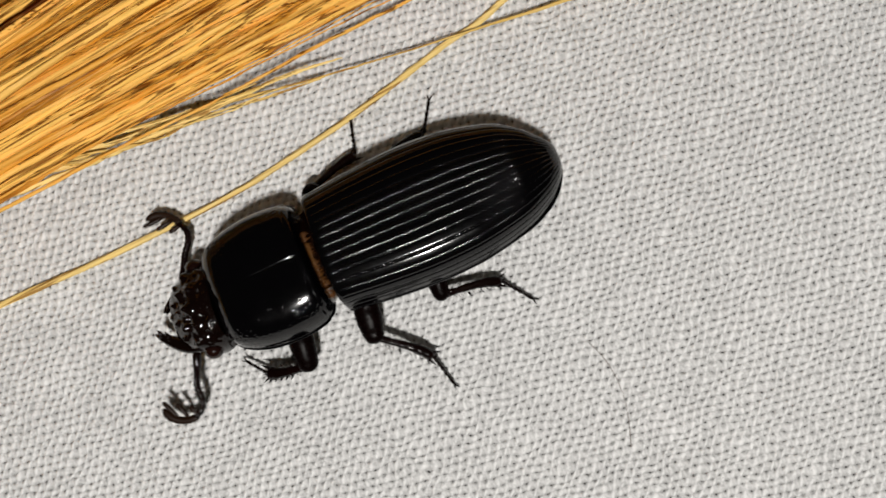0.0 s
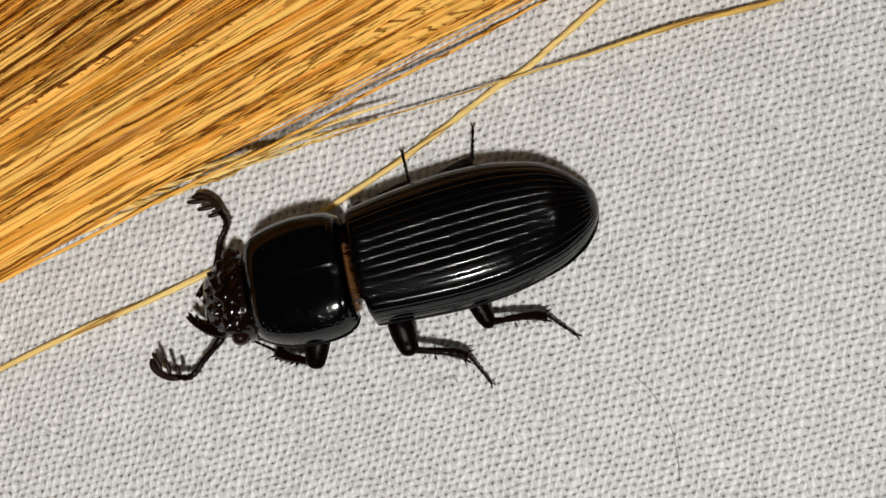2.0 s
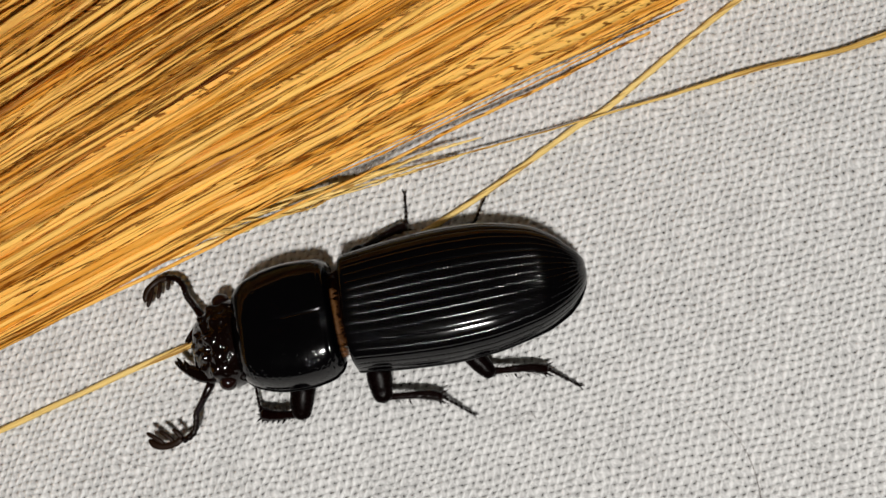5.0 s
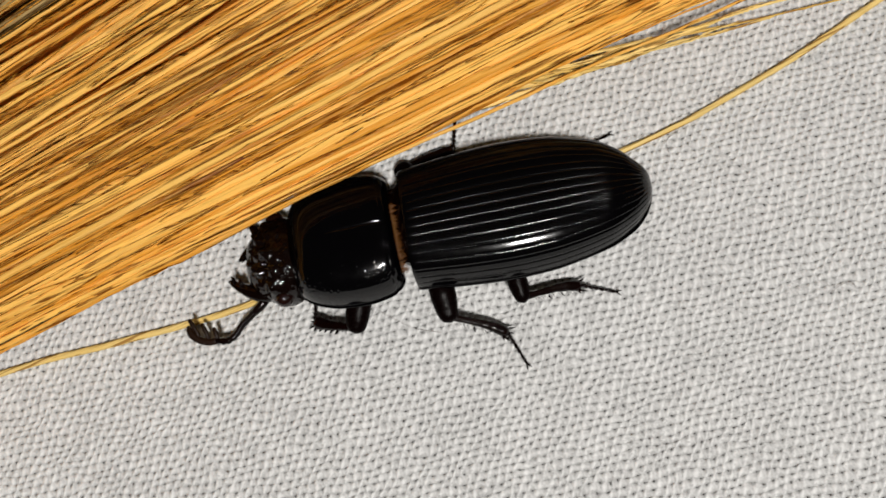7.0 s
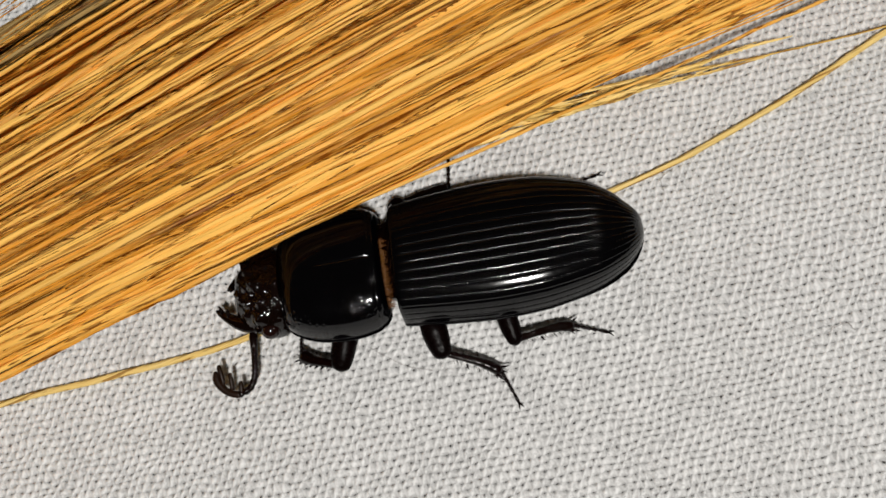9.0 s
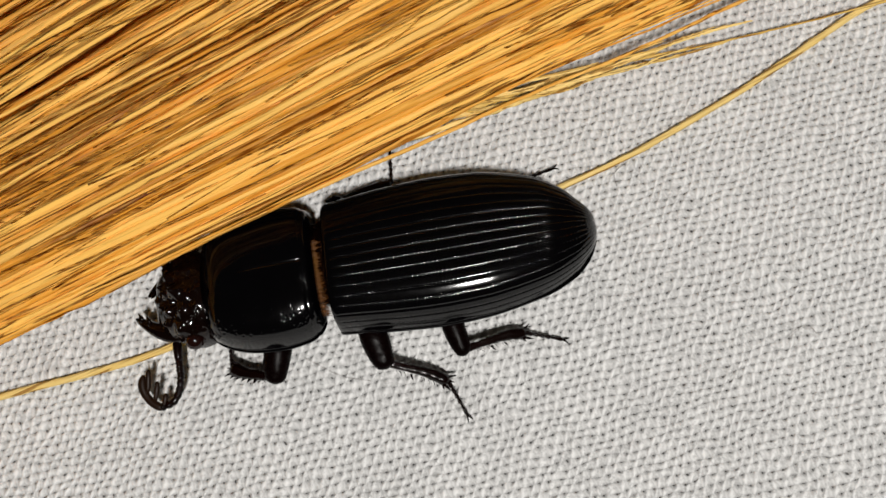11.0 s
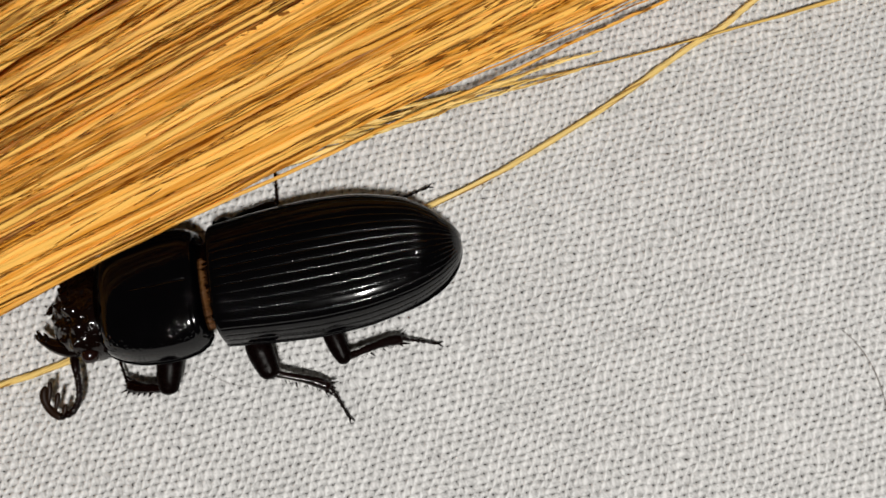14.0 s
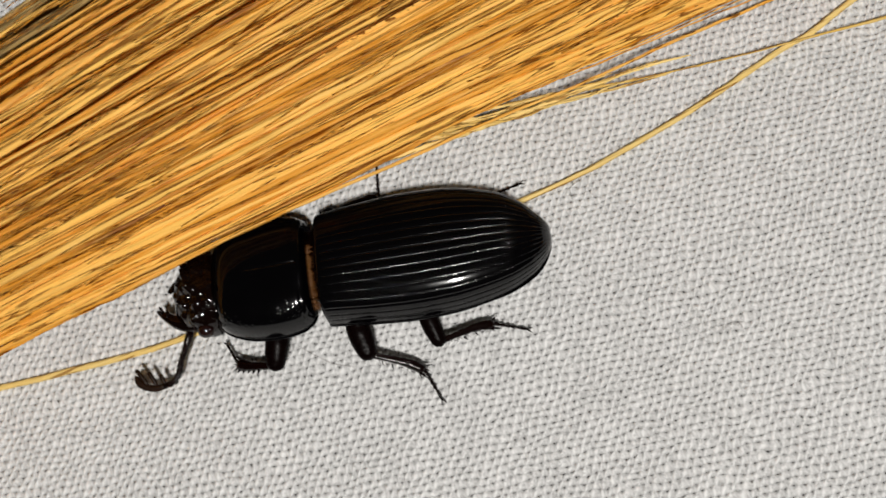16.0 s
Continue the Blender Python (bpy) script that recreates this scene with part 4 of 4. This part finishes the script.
def to_end(rows):
    """Rows that hold their last pose to the end."""
    return rows if rows[-1][0] >= 16 else rows + [(16, *rows[-1][1:])]


def between(rows, t):
    times = [r[0] for r in rows]
    return [float(np.interp(t, times, [r[k] for r in rows])) for k in range(1, len(rows[0]))]


def motions():
    walk(BEETLE["beetle"], [(t, pose(x * MM, y * MM, 0, 0, 0, a)) for t, x, y, a in CRAWL])
    neck = LEAN @ Matrix.Translation(Vector((0.9, 0, 4.0)) * MM)

    def shield(t):
        return neck @ pose(0, 0, 0, 0, 0, between(NECK, t)[0])

    def face(t):
        return shield(t) @ pose(9.25 * MM, 0, -1.0 * MM, 0, 4, between(NECK, t)[1])

    walk(BEETLE["pronotum"], [(t, shield(t)) for t, *_ in NECK])
    walk(BEETLE["head"], [(t, face(t)) for t, *_ in NECK])
    for side, rows in ((1, FEELER_LEFT), (-1, FEELER_RIGHT)):
        stalk, ends, combs = [], [], []
        for t, a, b, curl in to_end(rows):
            root = face(t) @ Vector((3.1 * MM, (2.9 if side > 0 else -2.45) * MM, -1.0 * MM))
            m = Matrix.Translation(root) @ pose(0, 0, 0, 0, 4, a)
            c = pose(2.95 * MM, 0, 0, 0, 0, b + side * 0.65 * curl - a)
            stalk.append((t, m))
            ends.append((t, c))
            combs.append((t, m @ c @ pose(2.5 * MM, 0, 0, 0, 0, -side * curl)))
        walk(BEETLE["stem", side], stalk)
        walk(BEETLE["club", side], ends)
        walk(BEETLE["tip", side], combs)
    for (leg, side), rows in STEPS.items():
        hx, hy, lf, lt, ls, *_ = LEGS[leg]
        thigh, shin, foot = [], [], []
        for t, x, y, a, b in to_end(rows):
            to_hip = math.degrees(math.atan2(side * hy - y, hx - x))
            thigh.append((t, pose(x * MM, y * MM, 2.3 * MM, 0, -6, to_hip)))
            shin.append((t, pose(x * MM, y * MM, 2.2 * MM, 0, 16, a)))
            foot.append((t, pose(lt * MM, 0, 0, 0, -1, b)))
        walk(BEETLE["femur", leg, side], thigh)
        walk(BEETLE["tibia", leg, side], shin)
        walk(BEETLE["tarsus", leg, side], foot)


motions()
